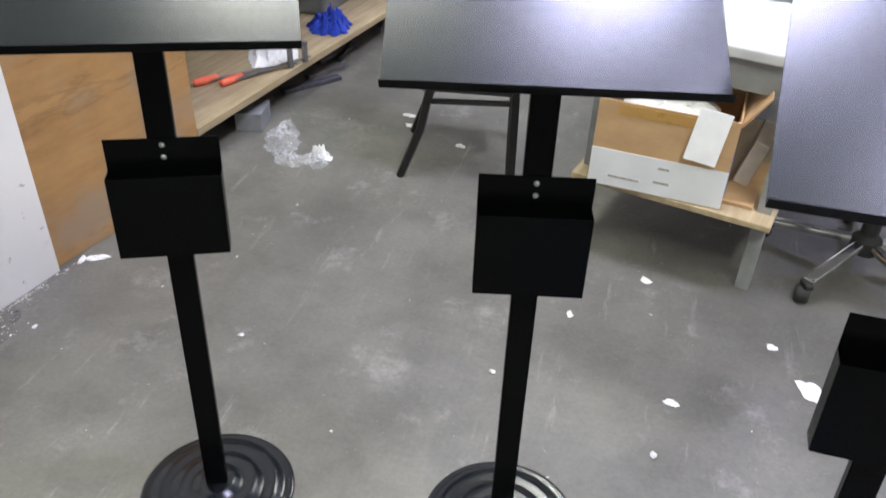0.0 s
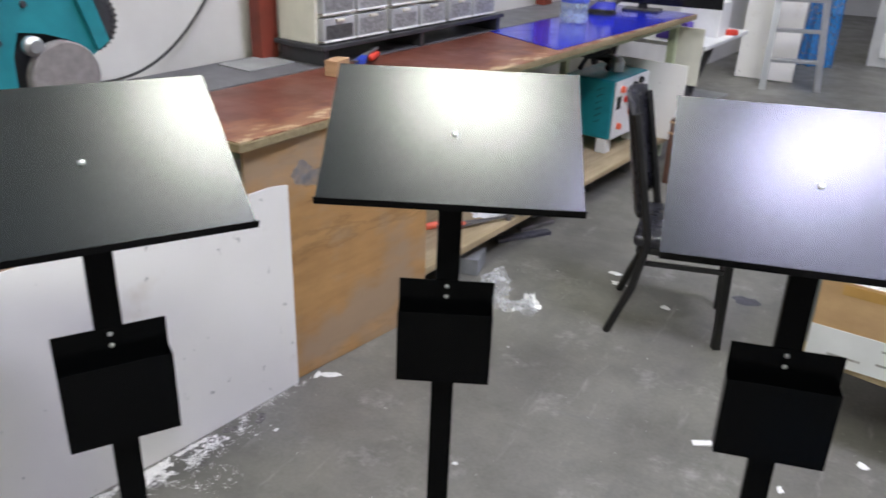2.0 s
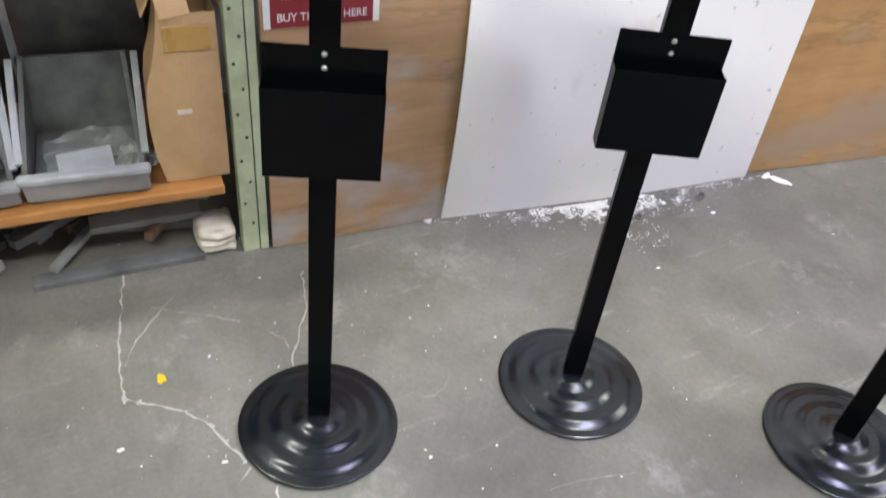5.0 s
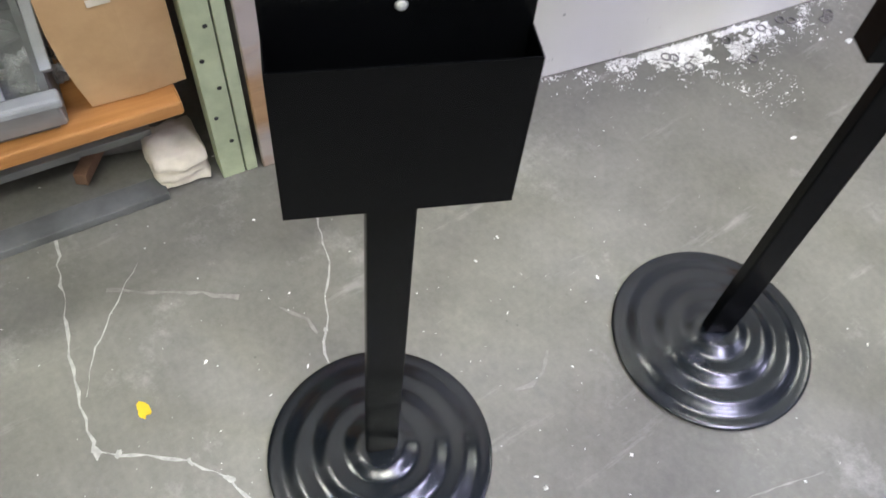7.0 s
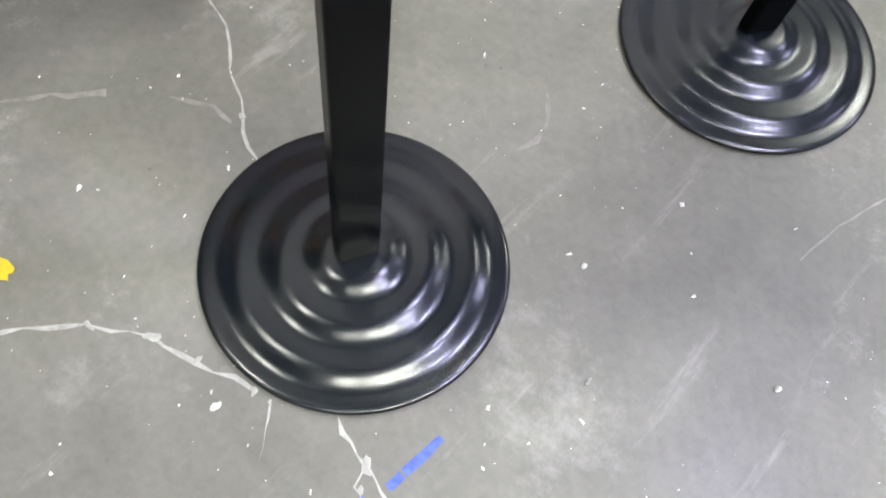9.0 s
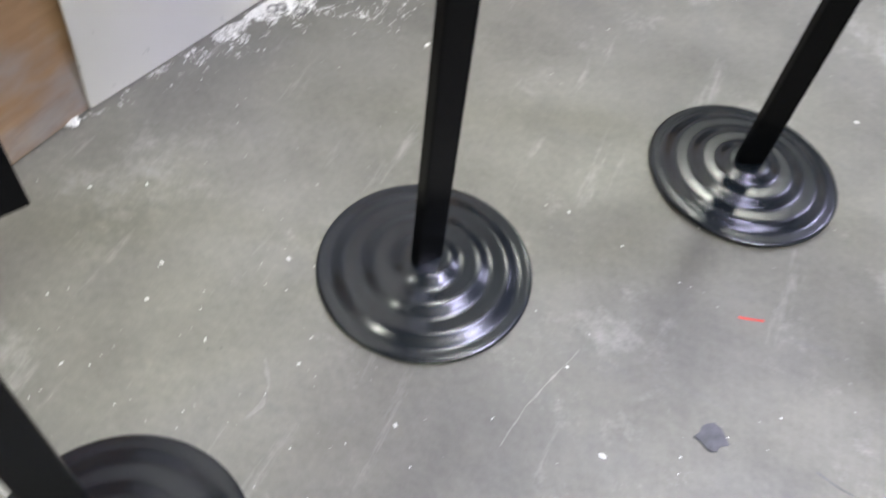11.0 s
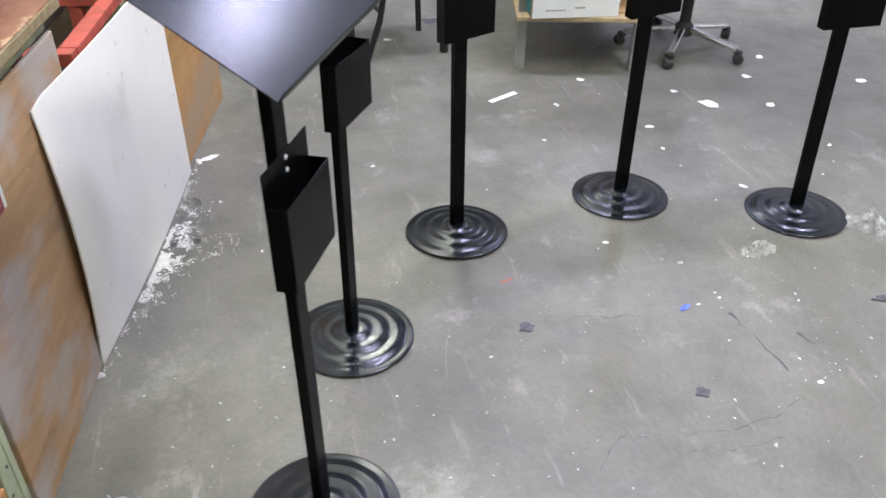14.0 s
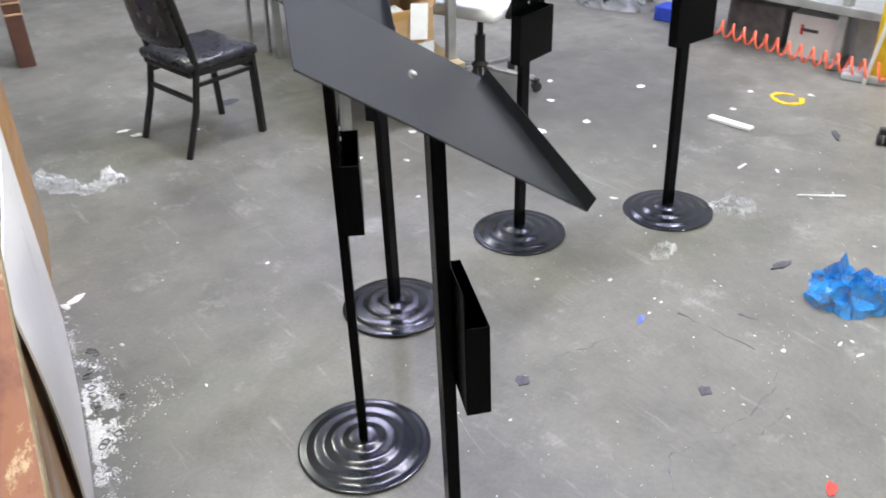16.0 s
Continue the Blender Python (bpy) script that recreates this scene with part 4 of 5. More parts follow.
for v in b.verts:
    f = 1 + 0.12 * noise.noise(v.co * 2.1) + 0.06 * noise.noise(v.co * 6)
    sq = 1 / max(abs(v.co.x), abs(v.co.y), abs(v.co.z)) ** 0.7
    fold = 0.006 * math.sin(v.co.z * 14 + 3 * v.co.x)
    v.co = Vector((v.co.x * 0.058 * f * sq + fold, v.co.y * 0.054 * f * sq, max(-0.042, v.co.z * 0.046 * f * sq) + 0.043))
part("cloth", b, "cream_cloth", th, smooth=True)

# shelf under the far bench
mc = thing("welding_machine", "teal power unit with white control panel on feet", "machine", bl(-0.14, 3.0, 0.183, 0))
part("case", box(0.34, 0.50, 0.37, (-0.18, 0.26, 0.275), 0.012), "teal", mc, "teal enamelled case")
pn = part("panel", box(0.014, 0.48, 0.36, (-0.001, 0.26, 0.275), 0.004), "white", mc, "white control panel")
for y, z, m2 in ((0.10, 0.40, "orange"), (0.16, 0.33, "red"), (0.09, 0.17, "orange"), (0.28, 0.40, "rubber"), (0.36, 0.42, "rubber"), (0.24, 0.24, "red"), (0.38, 0.30, "dark_steel")):
    part("knob", lathe([(0.002, 0), (0.022, 0), (0.019, 0.02), (0.002, 0.022)], 14), m2, pn, "", pose(0.007, y, z, 0, 90, 0))
part("label", box(0.002, 0.06, 0.08, (0.007, 0.07, 0.32), 0.0005), "screen", pn, "dark plate")
for x in (-0.06, -0.30):
    for y in (0.05, 0.45):
        part("foot", box(0.07, 0.07, 0.092, (x, y, 0.046), 0.004), "white", mc)
for i in range(6):
    part("vent", box(0.004, 0.002, 0.05, (-0.10 - 0.0 * i, 0.009, 0.20 + 0.04 * i), 0.0005, pose(0, 0, 0, 0, 60, 0)), "rubber", mc)
hp = [(-0.25 + 0.09 * math.cos(a * 0.5), 0.22 + 0.12 * math.sin(a * 0.5), 0.49 + 0.01 * a) for a in range(0, 13)]
part("hose", tube(hp, 0.022, 10), "rubber", mc, "black coiled hose", smooth=True)
part("hose", tube([(-0.3, 0.1, 0.48), (-0.28, 0.15, 0.55), (-0.2, 0.25, 0.56), (-0.12, 0.36, 0.5)], 0.016, 8), "rubber", mc, "black hose", smooth=True)
part("coupling", lathe([(0.002, 0), (0.05, 0), (0.05, 0.06), (0.03, 0.09), (0.002, 0.09)], 18), "alu", mc, "", pose(-0.14, 0.3, 0.462))
th = thing("spare_board", "white board standing behind the power unit", "board", bl(-0.20, 3.60, 0.183, 0))
part("board", box(0.56, 0.016, 0.50, (0, 0, 0.25), 0.003), "white_board", th)
th = thing("tool_case", "dark tool case with blue plug on the shelf", "tool case", bl(-0.42, 2.55, 0.183, 4))
part("case", box(0.30, 0.40, 0.16, (0, 0, 0.08), 0.02), "dark_crate", th)
part("lid", box(0.28, 0.38, 0.09, (-0.02, 0, 0.205), 0.02), "dark_steel", th)
part("plug", lathe([(0.002, 0), (0.03, 0), (0.03, 0.07), (0.02, 0.1), (0.002, 0.1)], 16), "mark_blue", th, "blue plug", pose(0.16, 0.10, 0.12, 0, 90, 0))
th = thing("blue_cloth", "crumpled blue cloth on the under-shelf", "cloth", bl(-0.14, 2.22, 0.183, 0))
part("cloth", crumple(0.24, 0.28, 0.10, 41, 26, 0.35, 1.2), "blue_cloth", th, smooth=True)
th = thing("plastic_bag", "crumpled white plastic bag on the under-shelf", "plastic bag", bl(-0.20, 1.78, 0.183, 20))
part("bag", crumple(0.26, 0.42, 0.10, 47, 26, 0.3, 1.2), "paper", th, smooth=True)
for i, (x, y, rz) in enumerate(((-0.15, 1.42, -20), (-0.24, 1.36, -32))):
    th = thing("bar_clamp", "steel bar clamp with orange-red handle on the shelf", "clamp", bl(x, y, 0.183, rz), "clamps on the shelf")
    part("bar", box(0.018, 0.42, 0.006, (0, 0.2, 0.02), 0.001), "scrap_grey", th)
    part("jaw", box(0.025, 0.02, 0.10, (0, 0.38, 0.05), 0.003), "scrap_grey", th)
    part("handle", lathe([(0.004, 0), (0.016, 0.004), (0.018, 0.06), (0.014, 0.12), (0.004, 0.125)], 14), "orange", th, "orange-red plastic handle", pose(0.0, -0.08, 0.02, -90, 0, 8), True)
th = thing("concrete_block", "small grey block on the floor by the bench", "block", bl(-0.085, 1.425, 0.0, 20))
part("block", box(0.12, 0.16, 0.085, (0, 0, 0.0425), 0.004), "brick_grey", th)
r = random.Random(33)
for i in range(14):
    th = thing("scrap_bar", "dark offcut on the floor under the bench shelf", "scrap metal", bl(-0.02 - 0.3 * r.random(), 1.7 + 1.9 * r.random(), 0.012, r.uniform(-30, 30)), "scrap under the bench")
    part("offcut", box(r.uniform(0.02, 0.05), r.uniform(0.1, 0.4), 0.02, (0, 0, 0), 0.002), r.choice(["dark_steel", "scrap_grey", "mark_dark"]), th)
th = thing("cardboard_box", "flat brown boxes standing at the bench end", "cardboard box", pose(-0.69, 5.40, 0, 0, 0, -8))
part("carton", box(0.10, 0.26, 0.42, (0, 0, 0.21), 0.004), "brown_card", th)
part("slat", box(0.11, 0.27, 0.012, (0, 0, 0.33), 0.002), "block", th)
part("slat", box(0.11, 0.27, 0.012, (0, 0, 0.40), 0.002), "block", th)

# ---- black chair ----
ch = thing("dining_chair", "black wooden chair with padded black vinyl seat", "chair", pose(-0.402, 3.487, 0, 0, 0, 9.6))
# x forward from the back legs, y across
for y in (-0.205, 0.205):
    part("leg", tube([(-0.10, y, 0.0), (-0.02, y, 0.22), (0.02, y, 0.43)], 0.017, 8), "black_wood", ch)
    part("leg", bar((0.345, y * 0.90, 0.0), (0.335, y * 0.92, 0.40), 0.032, 0.032), "black_wood", ch)
    part("upright", tube([(0.02, y, 0.42), (-0.02, y, 0.62), (-0.09, y, 0.94)], 0.017, 8), "black_wood", ch)
    part("stretcher", bar((0.0, y * 0.97, 0.335), (0.335, y * 0.93, 0.345), 0.018, 0.018), "black_wood", ch)
part("stretcher", bar((-0.012, -0.19, 0.265), (-0.012, 0.19, 0.265), 0.018, 0.022), "black_wood", ch)
part("stretcher", bar((0.336, -0.18, 0.345), (0.336, 0.18, 0.345), 0.018, 0.018), "black_wood", ch)
part("seat_frame", box(0.38, 0.41, 0.035, (0.165, 0, 0.392), 0.01), "black_wood", ch)
b = box(0.41, 0.43, 0.055, (0.165, 0, 0.430), 0.025)
part("seat", b, "vinyl", ch, "padded black vinyl seat", smooth=True)
b = bmesh.new()
vs = {}
for i in range(9):
    for j in range(9):
        u, v = i / 8 * 2 - 1, j / 8
        for k in (0, 1):
            vs[i, j, k] = b.verts.new((-0.012 - 0.085 * v - 0.035 * (1 - u * u) - 0.022 * k, u * 0.20, 0.525 + 0.445 * v + 0.02 * (1 - u * u) * (1 if v > 0.5 else -0.5)))
for i in range(8):
    for j in range(8):
        b.faces.new((vs[i, j, 0], vs[i + 1, j, 0], vs[i + 1, j + 1, 0], vs[i, j + 1, 0]))
        b.faces.new((vs[i, j, 1], vs[i, j + 1, 1], vs[i + 1, j + 1, 1], vs[i + 1, j, 1]))
for i in range(8):
    b.faces.new((vs[i, 0, 0], vs[i, 0, 1], vs[i + 1, 0, 1], vs[i + 1, 0, 0]))
    b.faces.new((vs[i, 8, 0], vs[i + 1, 8, 0], vs[i + 1, 8, 1], vs[i, 8, 1]))
    b.faces.new((vs[0, i, 0], vs[0, i + 1, 0], vs[0, i + 1, 1], vs[0, i, 1]))
    b.faces.new((vs[8, i, 0], vs[8, i, 1], vs[8, i + 1, 1], vs[8, i + 1, 0]))
part("backrest", b, "vinyl", ch, "curved black backrest", smooth=True)

# ---- white table with a carton on its shelf ----
tb = thing("work_table", "white-topped steel table with lower shelf", "table", pose(0.584, 3.000, 0, 0, 0, -13.6))
part("tabletop", box(0.76, 1.45, 0.035, (0.02, 0.72, 0.7825), 0.005), "table_white", tb, "scuffed white table top")
part("apron", box(0.66, 0.03, 0.10, (0.0, 0.035, 0.714), 0.002), "grey_steel", tb)
part("apron", box(0.03, 1.30, 0.10, (0.33, 0.72, 0.714), 0.002), "grey_steel", tb)
part("apron", box(0.03, 1.30, 0.10, (-0.33, 0.72, 0.714), 0.002), "grey_steel", tb)
for x in (-0.293, 0.293):
    for y in (0.0, 1.36):
        part("leg", bar((x, y, 0), (x, y, 0.762), 0.045, 0.045), "grey_steel", tb)
part("shelf", box(0.66, 0.80, 0.022, (0.0, 0.30, 0.289), 0.003), "pale_wood", tb, "wooden lower shelf")
part("shelf_rail", box(0.54, 0.03, 0.03, (0.0, 0.0, 0.261), 0.002), "grey_steel", tb)

cb = thing("cardboard_box", "open brown and white carton of papers on the table shelf", "cardboard box", pose(0.528, 3.051, 0.3005, 0, 0, -6))
for y in (-0.14, 0.19):
    part("side", box(0.43, 0.006, 0.30, (0, y, 0.15), 0.001), "card", cb)
for x in (-0.213, 0.213):
    part("side", box(0.006, 0.324, 0.30, (x, 0.025, 0.15), 0.001), "card", cb)
part("bottom", box(0.42, 0.322, 0.005, (0, 0.025, 0.004), 0.001), "card", cb)
part("print", box(0.431, 0.002, 0.13, (0, -0.1445, 0.068), 0.0004), "card_white", cb, "white printed lower half")
part("tape", box(0.26, 0.002, 0.035, (-0.02, -0.1445, 0.275), 0.0004), "card_tape", cb)
part("print", box(0.002, 0.10, 0.14, (0.2172, -0.06, 0.10), 0.0004), "mark_blue", cb, "blue printed corner")
part("print", box(0.002, 0.12, 0.24, (-0.2172, -0.06, 0.13), 0.0004), "teal", cb, "teal printed side")
for i, (x, z, w) in enumerate(((0.02, 0.10, 0.035), (0.02, 0.05, 0.05), (-0.10, 0.04, 0.10))):
    part("print_mark", box(w, 0.0012, 0.008, (x, -0.1462, z), 0.0002), "mark_grey", cb)
part("paper", box(0.10, 0.003, 0.17, (0.13, -0.152, 0.24), 0.0008, pose(0, 0, 0, -6, 7, 2)), "paper", cb, "white sheet hanging over the edge")
part("paper", crumple(0.36, 0.26, 0.05, 53, 16, 0.2), "paper", cb, "papers filling the carton", pose(0, 0.02, 0.24))
part("flap", box(0.006, 0.30, 0.12, (0.25, 0.03, 0.33), 0.001, pose(0, 0, 0, 0, 32, 0)), "card", cb)
th = thing("paper_pile", "loose cardboard and papers beside the carton", "papers", pose(0.815, 3.09, 0.3005, 0, 0, -12))
part("sheet", box(0.10, 0.34, 0.012, (0, 0, 0.006), 0.001), "card", th)
part("sheet", box(0.05, 0.20, 0.16, (0.0, 0.06, 0.092), 0.003, pose(0, 0, 0, 0, 14, 0)), "cream_cloth", th)
nw = thing("newspaper", "spread newspaper with folded edges on the table", "newspaper", pose(0.83, 3.85, 0.8005, 0, 0, -6))
for i, (x, y, w, d, rz) in enumerate(((0, 0, 0.56, 0.72, 0), (0.03, -0.16, 0.52, 0.36, 5), (-0.02, 0.22, 0.5, 0.3, -7))):
    b = bmesh.new()
    bmesh.ops.create_grid(b, x_segments=16, y_segments=16, size=0.5)
    for v in b.verts:
        v.co = Vector((v.co.x * w, v.co.y * d, 0.004 + 0.009 * i + 0.012 * abs(noise.noise((v.co.x * 3 + i, v.co.y * 4, i)))))
    part("sheet", b, "newsprint", nw, m=pose(x, y, 0, 0, 0, rz))

# ---- chairs behind the table ----
oc = thing("office_chair", "white swivel chair on a chrome five-star base", "office chair", pose(1.262, 3.165, 0, 0, 0, 18))
for i in range(5):
    a = math.radians(72 * i + 213.5)
    c, s_ = math.cos(a), math.sin(a)
    lg = part("leg", bar((0.04 * c, 0.04 * s_, 0.115), (0.325 * c, 0.325 * s_, 0.075), 0.04, 0.026, None, 0.008), "chrome", oc, "chrome leg")
    ca_ = part("castor", lathe([(0.003, -0.022), (0.024, -0.022), (0.028, -0.014), (0.028, 0.014), (0.024, 0.022), (0.003, 0.022)], 18), "rubber", lg, "black castor", pose(0.335 * c, 0.335 * s_, 0.029, 90, 0, math.degrees(a) + 30))
    part("fork", box(0.03, 0.05, 0.02, (0.325 * c, 0.325 * s_, 0.064), 0.006), "rubber", lg)
part("hub", lathe([(0.002, 0.08), (0.05, 0.08), (0.05, 0.13), (0.03, 0.15), (0.03, 0.30), (0.018, 0.30), (0.018, 0.44), (0.002, 0.44)], 20), "rubber", oc)
b = box(0.50, 0.48, 0.07, (0, 0, 0.475), 0.03)
part("seat", b, "white", oc, "white padded seat", smooth=True)
for s_ in (-1, 1):
    part("armrest", tube([(-0.12, s_ * 0.25, 0.46), (-0.16, s_ * 0.31, 0.56), (-0.10, s_ * 0.32, 0.66), (0.10, s_ * 0.32, 0.66), (0.16, s_ * 0.31, 0.56), (0.12, s_ * 0.25, 0.46)], 0.02, 8), "rubber", oc, "black loop armrest", smooth=True)
part("backrest", box(0.05, 0.44, 0.40, (-0.27, 0, 0.76), 0.024, pose(0, 0, 0, 0, -10, 0)), "white", oc, "white padded backrest")

wc = thing("white_chair", "white moulded chair pushed up behind the table", "chair", pose(0.82, 4.92, 0, 0, 0, -6))
b = bmesh.new()
gridv = {}
for i in range(13):
    for j in range(9):
        u, v = i / 12 * 2 - 1, j / 8
        edge = 1 - 0.10 * max(0, v - 0.6) ** 1.2 * abs(u) ** 4
        for k in (0, 1):
            gridv[i, j, k] = b.verts.new((u * 0.29 * (1 - 0.06 * v), -0.10 + 0.08 * v - 0.10 * u * u + 0.012 * k, 0.43 + 0.41 * v * edge - 0.05 * (abs(u) ** 5) * v))
for i in range(12):
    for j in range(8):
        b.faces.new([gridv[q, w, 0] for q, w in ((i, j), (i + 1, j), (i + 1, j + 1), (i, j + 1))])
        b.faces.new([gridv[q, w, 1] for q, w in ((i, j), (i, j + 1), (i + 1, j + 1), (i + 1, j))])
for i in range(12):
    b.faces.new((gridv[i, 8, 0], gridv[i + 1, 8, 0], gridv[i + 1, 8, 1], gridv[i, 8, 1]))
part("backrest", b, "white", wc, smooth=True)
part("seat", box(0.46, 0.42, 0.04, (0, -0.30, 0.45), 0.018), "white", wc)
for x in (-0.19, 0.19):
    for y in (-0.46, -0.12):
        part("leg", bar((x, y, 0.0), (x * 0.9, y, 0.432), 0.028, 0.028), "chrome", wc)

# ---- far end of the workshop ----
ds = thing("desk", "white-topped desk with dark trestle legs", "desk", pose(-1.17, 6.55, 0, 0, 0, -7))
part("desktop", box(0.95, 0.95, 0.03, (0, 0, 0.735), 0.004), "white", ds)
for x in (-0.36, 0.33):
    for s_ in (-1, 1):
        part("leg", bar((x - 0.12 * s_, -0.28 + 0.05 * s_, 0.0), (x + 0.10 * s_, -0.28 + 0.05 * s_, 0.72), 0.05, 0.04), "dark_steel", ds)
part("shelf", box(0.9, 0.5, 0.02, (0, 0.05, 0.28), 0.003), "grey_steel", ds)
th = thing("purple_box", "purple box on the white desk", "box", pose(-1.03, 6.22, 0.751, 0, 0, -8))
part("carton", box(0.22, 0.12, 0.12, (0, 0, 0.06), 0.004), "purple", th)
th = thing("white_box", "white open box on the desk", "box", pose(-0.90, 6.55, 0.751, 0, 0, -8))
part("carton", box(0.30, 0.22, 0.24, (0, 0, 0.12), 0.004), "white", th)
th = thing("red_tool", "red tool on the white desk", "tool", pose(-0.74, 6.62, 0.751, 0, 0, 30))
part("body", box(0.16, 0.05, 0.04, (0, 0, 0.02), 0.01), "red", th)
th = thing("white_sheet", "white board leaning behind the desk", "board", pose(-0.71, 8.95, 0, -8, 0, 0))
part("board", box(0.55, 0.02, 1.9, (0, 0, 0.955), 0.003), "white_board", th)
ld = thing("step_ladder", "grey aluminium step ladder standing open", "ladder", pose(-0.41, 8.58, 0, 0, 0, 20))
for s_ in (-1, 1):
    part("rail", bar((s_ * 0.25, 0, 0), (s_ * 0.17, 0.35, 1.9), 0.06, 0.03), "alu", ld)
    part("rear_rail", bar((s_ * 0.22, 0.85, 0), (s_ * 0.16, 0.40, 1.9), 0.04, 0.03), "alu", ld)
for i in range(6):
    k = (i + 1) / 7
    part("tread", box(0.44 - 0.12 * k, 0.08, 0.03, (0, 0.35 * k, 1.9 * k), 0.004), "alu", ld)
th = thing("blue_drum", "blue plastic sheet hanging by the ladder", "plastic sheet", pose(-0.36, 9.95, 0, 0, 0, 0))
b = bmesh.new()
bmesh.ops.create_grid(b, x_segments=20, y_segments=10, size=0.5)
for v in b.verts:
    v.co = Vector((v.co.x * 0.4, 0.05 * math.sin(v.co.x * 18), 1.0 + v.co.y * 1.98))
part("sheet", b, "blue_bag", th, smooth=True)
wc2 = thing("white_crate", "large off-white cabinet on the far floor", "cabinet", pose(0.66, 10.65, 0, 0, 0, -6))
part("carcass", box(0.96, 0.6, 0.84, (0, 0, 0.42), 0.01), "table_white", wc2)
part("drawer", box(0.74, 0.02, 0.20, (0, -0.31, 0.60), 0.004), "white", wc2)
part("drawer", box(0.74, 0.02, 0.26, (0, -0.31, 0.24), 0.004), "white", wc2)
th = thing("metal_crate", "low grey steel crate on the far floor", "crate", pose(1.85, 10.15, 0, 0, 0, -6))
part("body", box(1.0, 0.5, 0.32, (0, 0, 0.16), 0.006), "grey_steel", th)
part("post", bar((-0.5, -0.2, 0), (-0.46, -0.2, 1.5), 0.04, 0.04), "grey_steel", th)
th = thing("green_drum", "dark green drum with a white lid", "drum", pose(1.42, 11.4, 0))
part("body", lathe([(0.02, 0), (0.2, 0), (0.21, 0.3), (0.2, 0.55), (0.02, 0.56)], 26), "teal", th, smooth=True)
part("lid", lathe([(0.02, 0.56), (0.215, 0.56), (0.215, 0.60), (0.02, 0.61)], 26), "white", th)
th = thing("dark_shelving", "dark loaded shelving along the far side", "shelving", pose(3.4, 11.6, 0))
for z in (0.1, 0.7, 1.3, 1.9):
    part("shelf", box(2.4, 0.6, 0.04, (0, 0, z), 0.004), "dark_steel", th)
for x in (-1.15, 1.15):
    for y in (-0.26, 0.26):
        part("post", bar((x, y, 0), (x, y, 2.1), 0.05, 0.05), "dark_steel", th)

# ---- things by the east side ----
ct = thing("steel_trolley", "grey steel trolley on castors loaded with wrapped goods", "trolley", pose(3.38, 2.35, 0, 0, 0, 4))
part("deck", box(0.80, 1.25, 0.05, (0.0, 0.0, 0.355), 0.005), "grey_steel", ct)
for x in (-0.36, 0.36):
    for y in (-0.32, 0.58):
        part("leg", bar((x, y, 0.07), (x, y, 1.0), 0.05, 0.05), "grey_steel", ct)
        part("castor", lathe([(0.003, -0.015), (0.035, -0.015), (0.035, 0.015), (0.003, 0.015)], 16), "grey_crate", ct, "", pose(x, y, 0.036, 90, 0, 20))
th = thing("wrapped_goods", "goods under crumpled white plastic on the trolley", "wrapped goods", pose(3.36, 2.55, 0.381, 0, 0, 10))
part("film", crumple(0.7, 0.9, 0.20, 61, 26, 0.2, 1.2), "paper", th, smooth=True)
th = thing("white_carton", "white printed carton under the trolley", "box", pose(3.27, 2.24, 0, 0, 0, 8))
part("carton", box(0.30, 0.30, 0.26, (0, 0, 0.13), 0.005), "card_white", th)
part("print", box(0.002, 0.10, 0.02, (-0.151, 0.02, 0.17), 0.0004), "mark_dark", th)
part("print", box(0.002, 0.02, 0.06, (-0.151, 0.07, 0.17), 0.0004), "red", th)
th = thing("black_crate", "black plastic crate under the trolley", "crate", pose(3.36, 2.66, 0, 0, 0, 4))
part("body", box(0.42, 0.40, 0.26, (0, 0, 0.13), 0.02), "dark_crate", th)
th = thing("dark_carton", "grey carton beside the trolley", "box", pose(3.30, 1.86, 0, 0, 0, 4))
part("carton", box(0.3, 0.26, 0.30, (0, 0, 0.15), 0.006), "grey_crate", th)
th = thing("yellow_board", "yellow board propped beside the trolley", "board", pose(3.02, 1.62, 0, 0, -8, 14))
part("board", box(0.02, 0.30, 0.7, (0, 0, 0.36), 0.004), "yellow", th)
part("strut", bar((-0.03, 0.16, 0.0), (-0.02, 0.10, 0.45), 0.03, 0.02), "white", th)
th = thing("pale_tub", "flat pale blue-grey tub on the floor", "tub", pose(3.02, 1.80, 0, 0, 0, 20))
part("tub", box(0.16, 0.24, 0.05, (0, 0, 0.025), 0.014), "clear_drawer", th)
th = thing("blue_bin", "small blue plastic bin on the floor", "bin", pose(3.20, 3.32, 0, 0, 0, 10))
part("body", box(0.18, 0.22, 0.10, (0, 0, 0.05), 0.01), "blue_cloth", th)
th = thing("tarpaulin", "dark green folded tarpaulin on the floor", "tarpaulin", pose(3.25, 3.85, 0, 0, 0, 30))
part("sheet", crumple(0.5, 0.8, 0.10, 71, 24, 0.3), "dark_crate", th, smooth=True)
th = thing("coil_hose", "coiled orange air hose hanging above the floor", "air hose", pose(0, 0, 0))
pts = []
for i in range(22 * 18 + 1):
    k = i / (22 * 18)
    a = 2 * math.pi * 22 * k
    c = Vector((2.90 + 0.07 * k, 3.05, 0.16)).lerp(Vector((2.96, 1.35, 0.105)), k) - Vector((0, 0, 0.05 * math.sin(math.pi * k)))
    pts.append(c + Vector((0.046 * math.cos(a), 0.016 * math.cos(a), 0.046 * math.sin(a))))
part("coil", tube(pts, 0.0075, 6), "orange", th, smooth=True)
th = thing("swivel_castor", "black twin-wheel castor of a trolley", "castor", pose(2.20, 1.27, 0, 0, 0, 30))
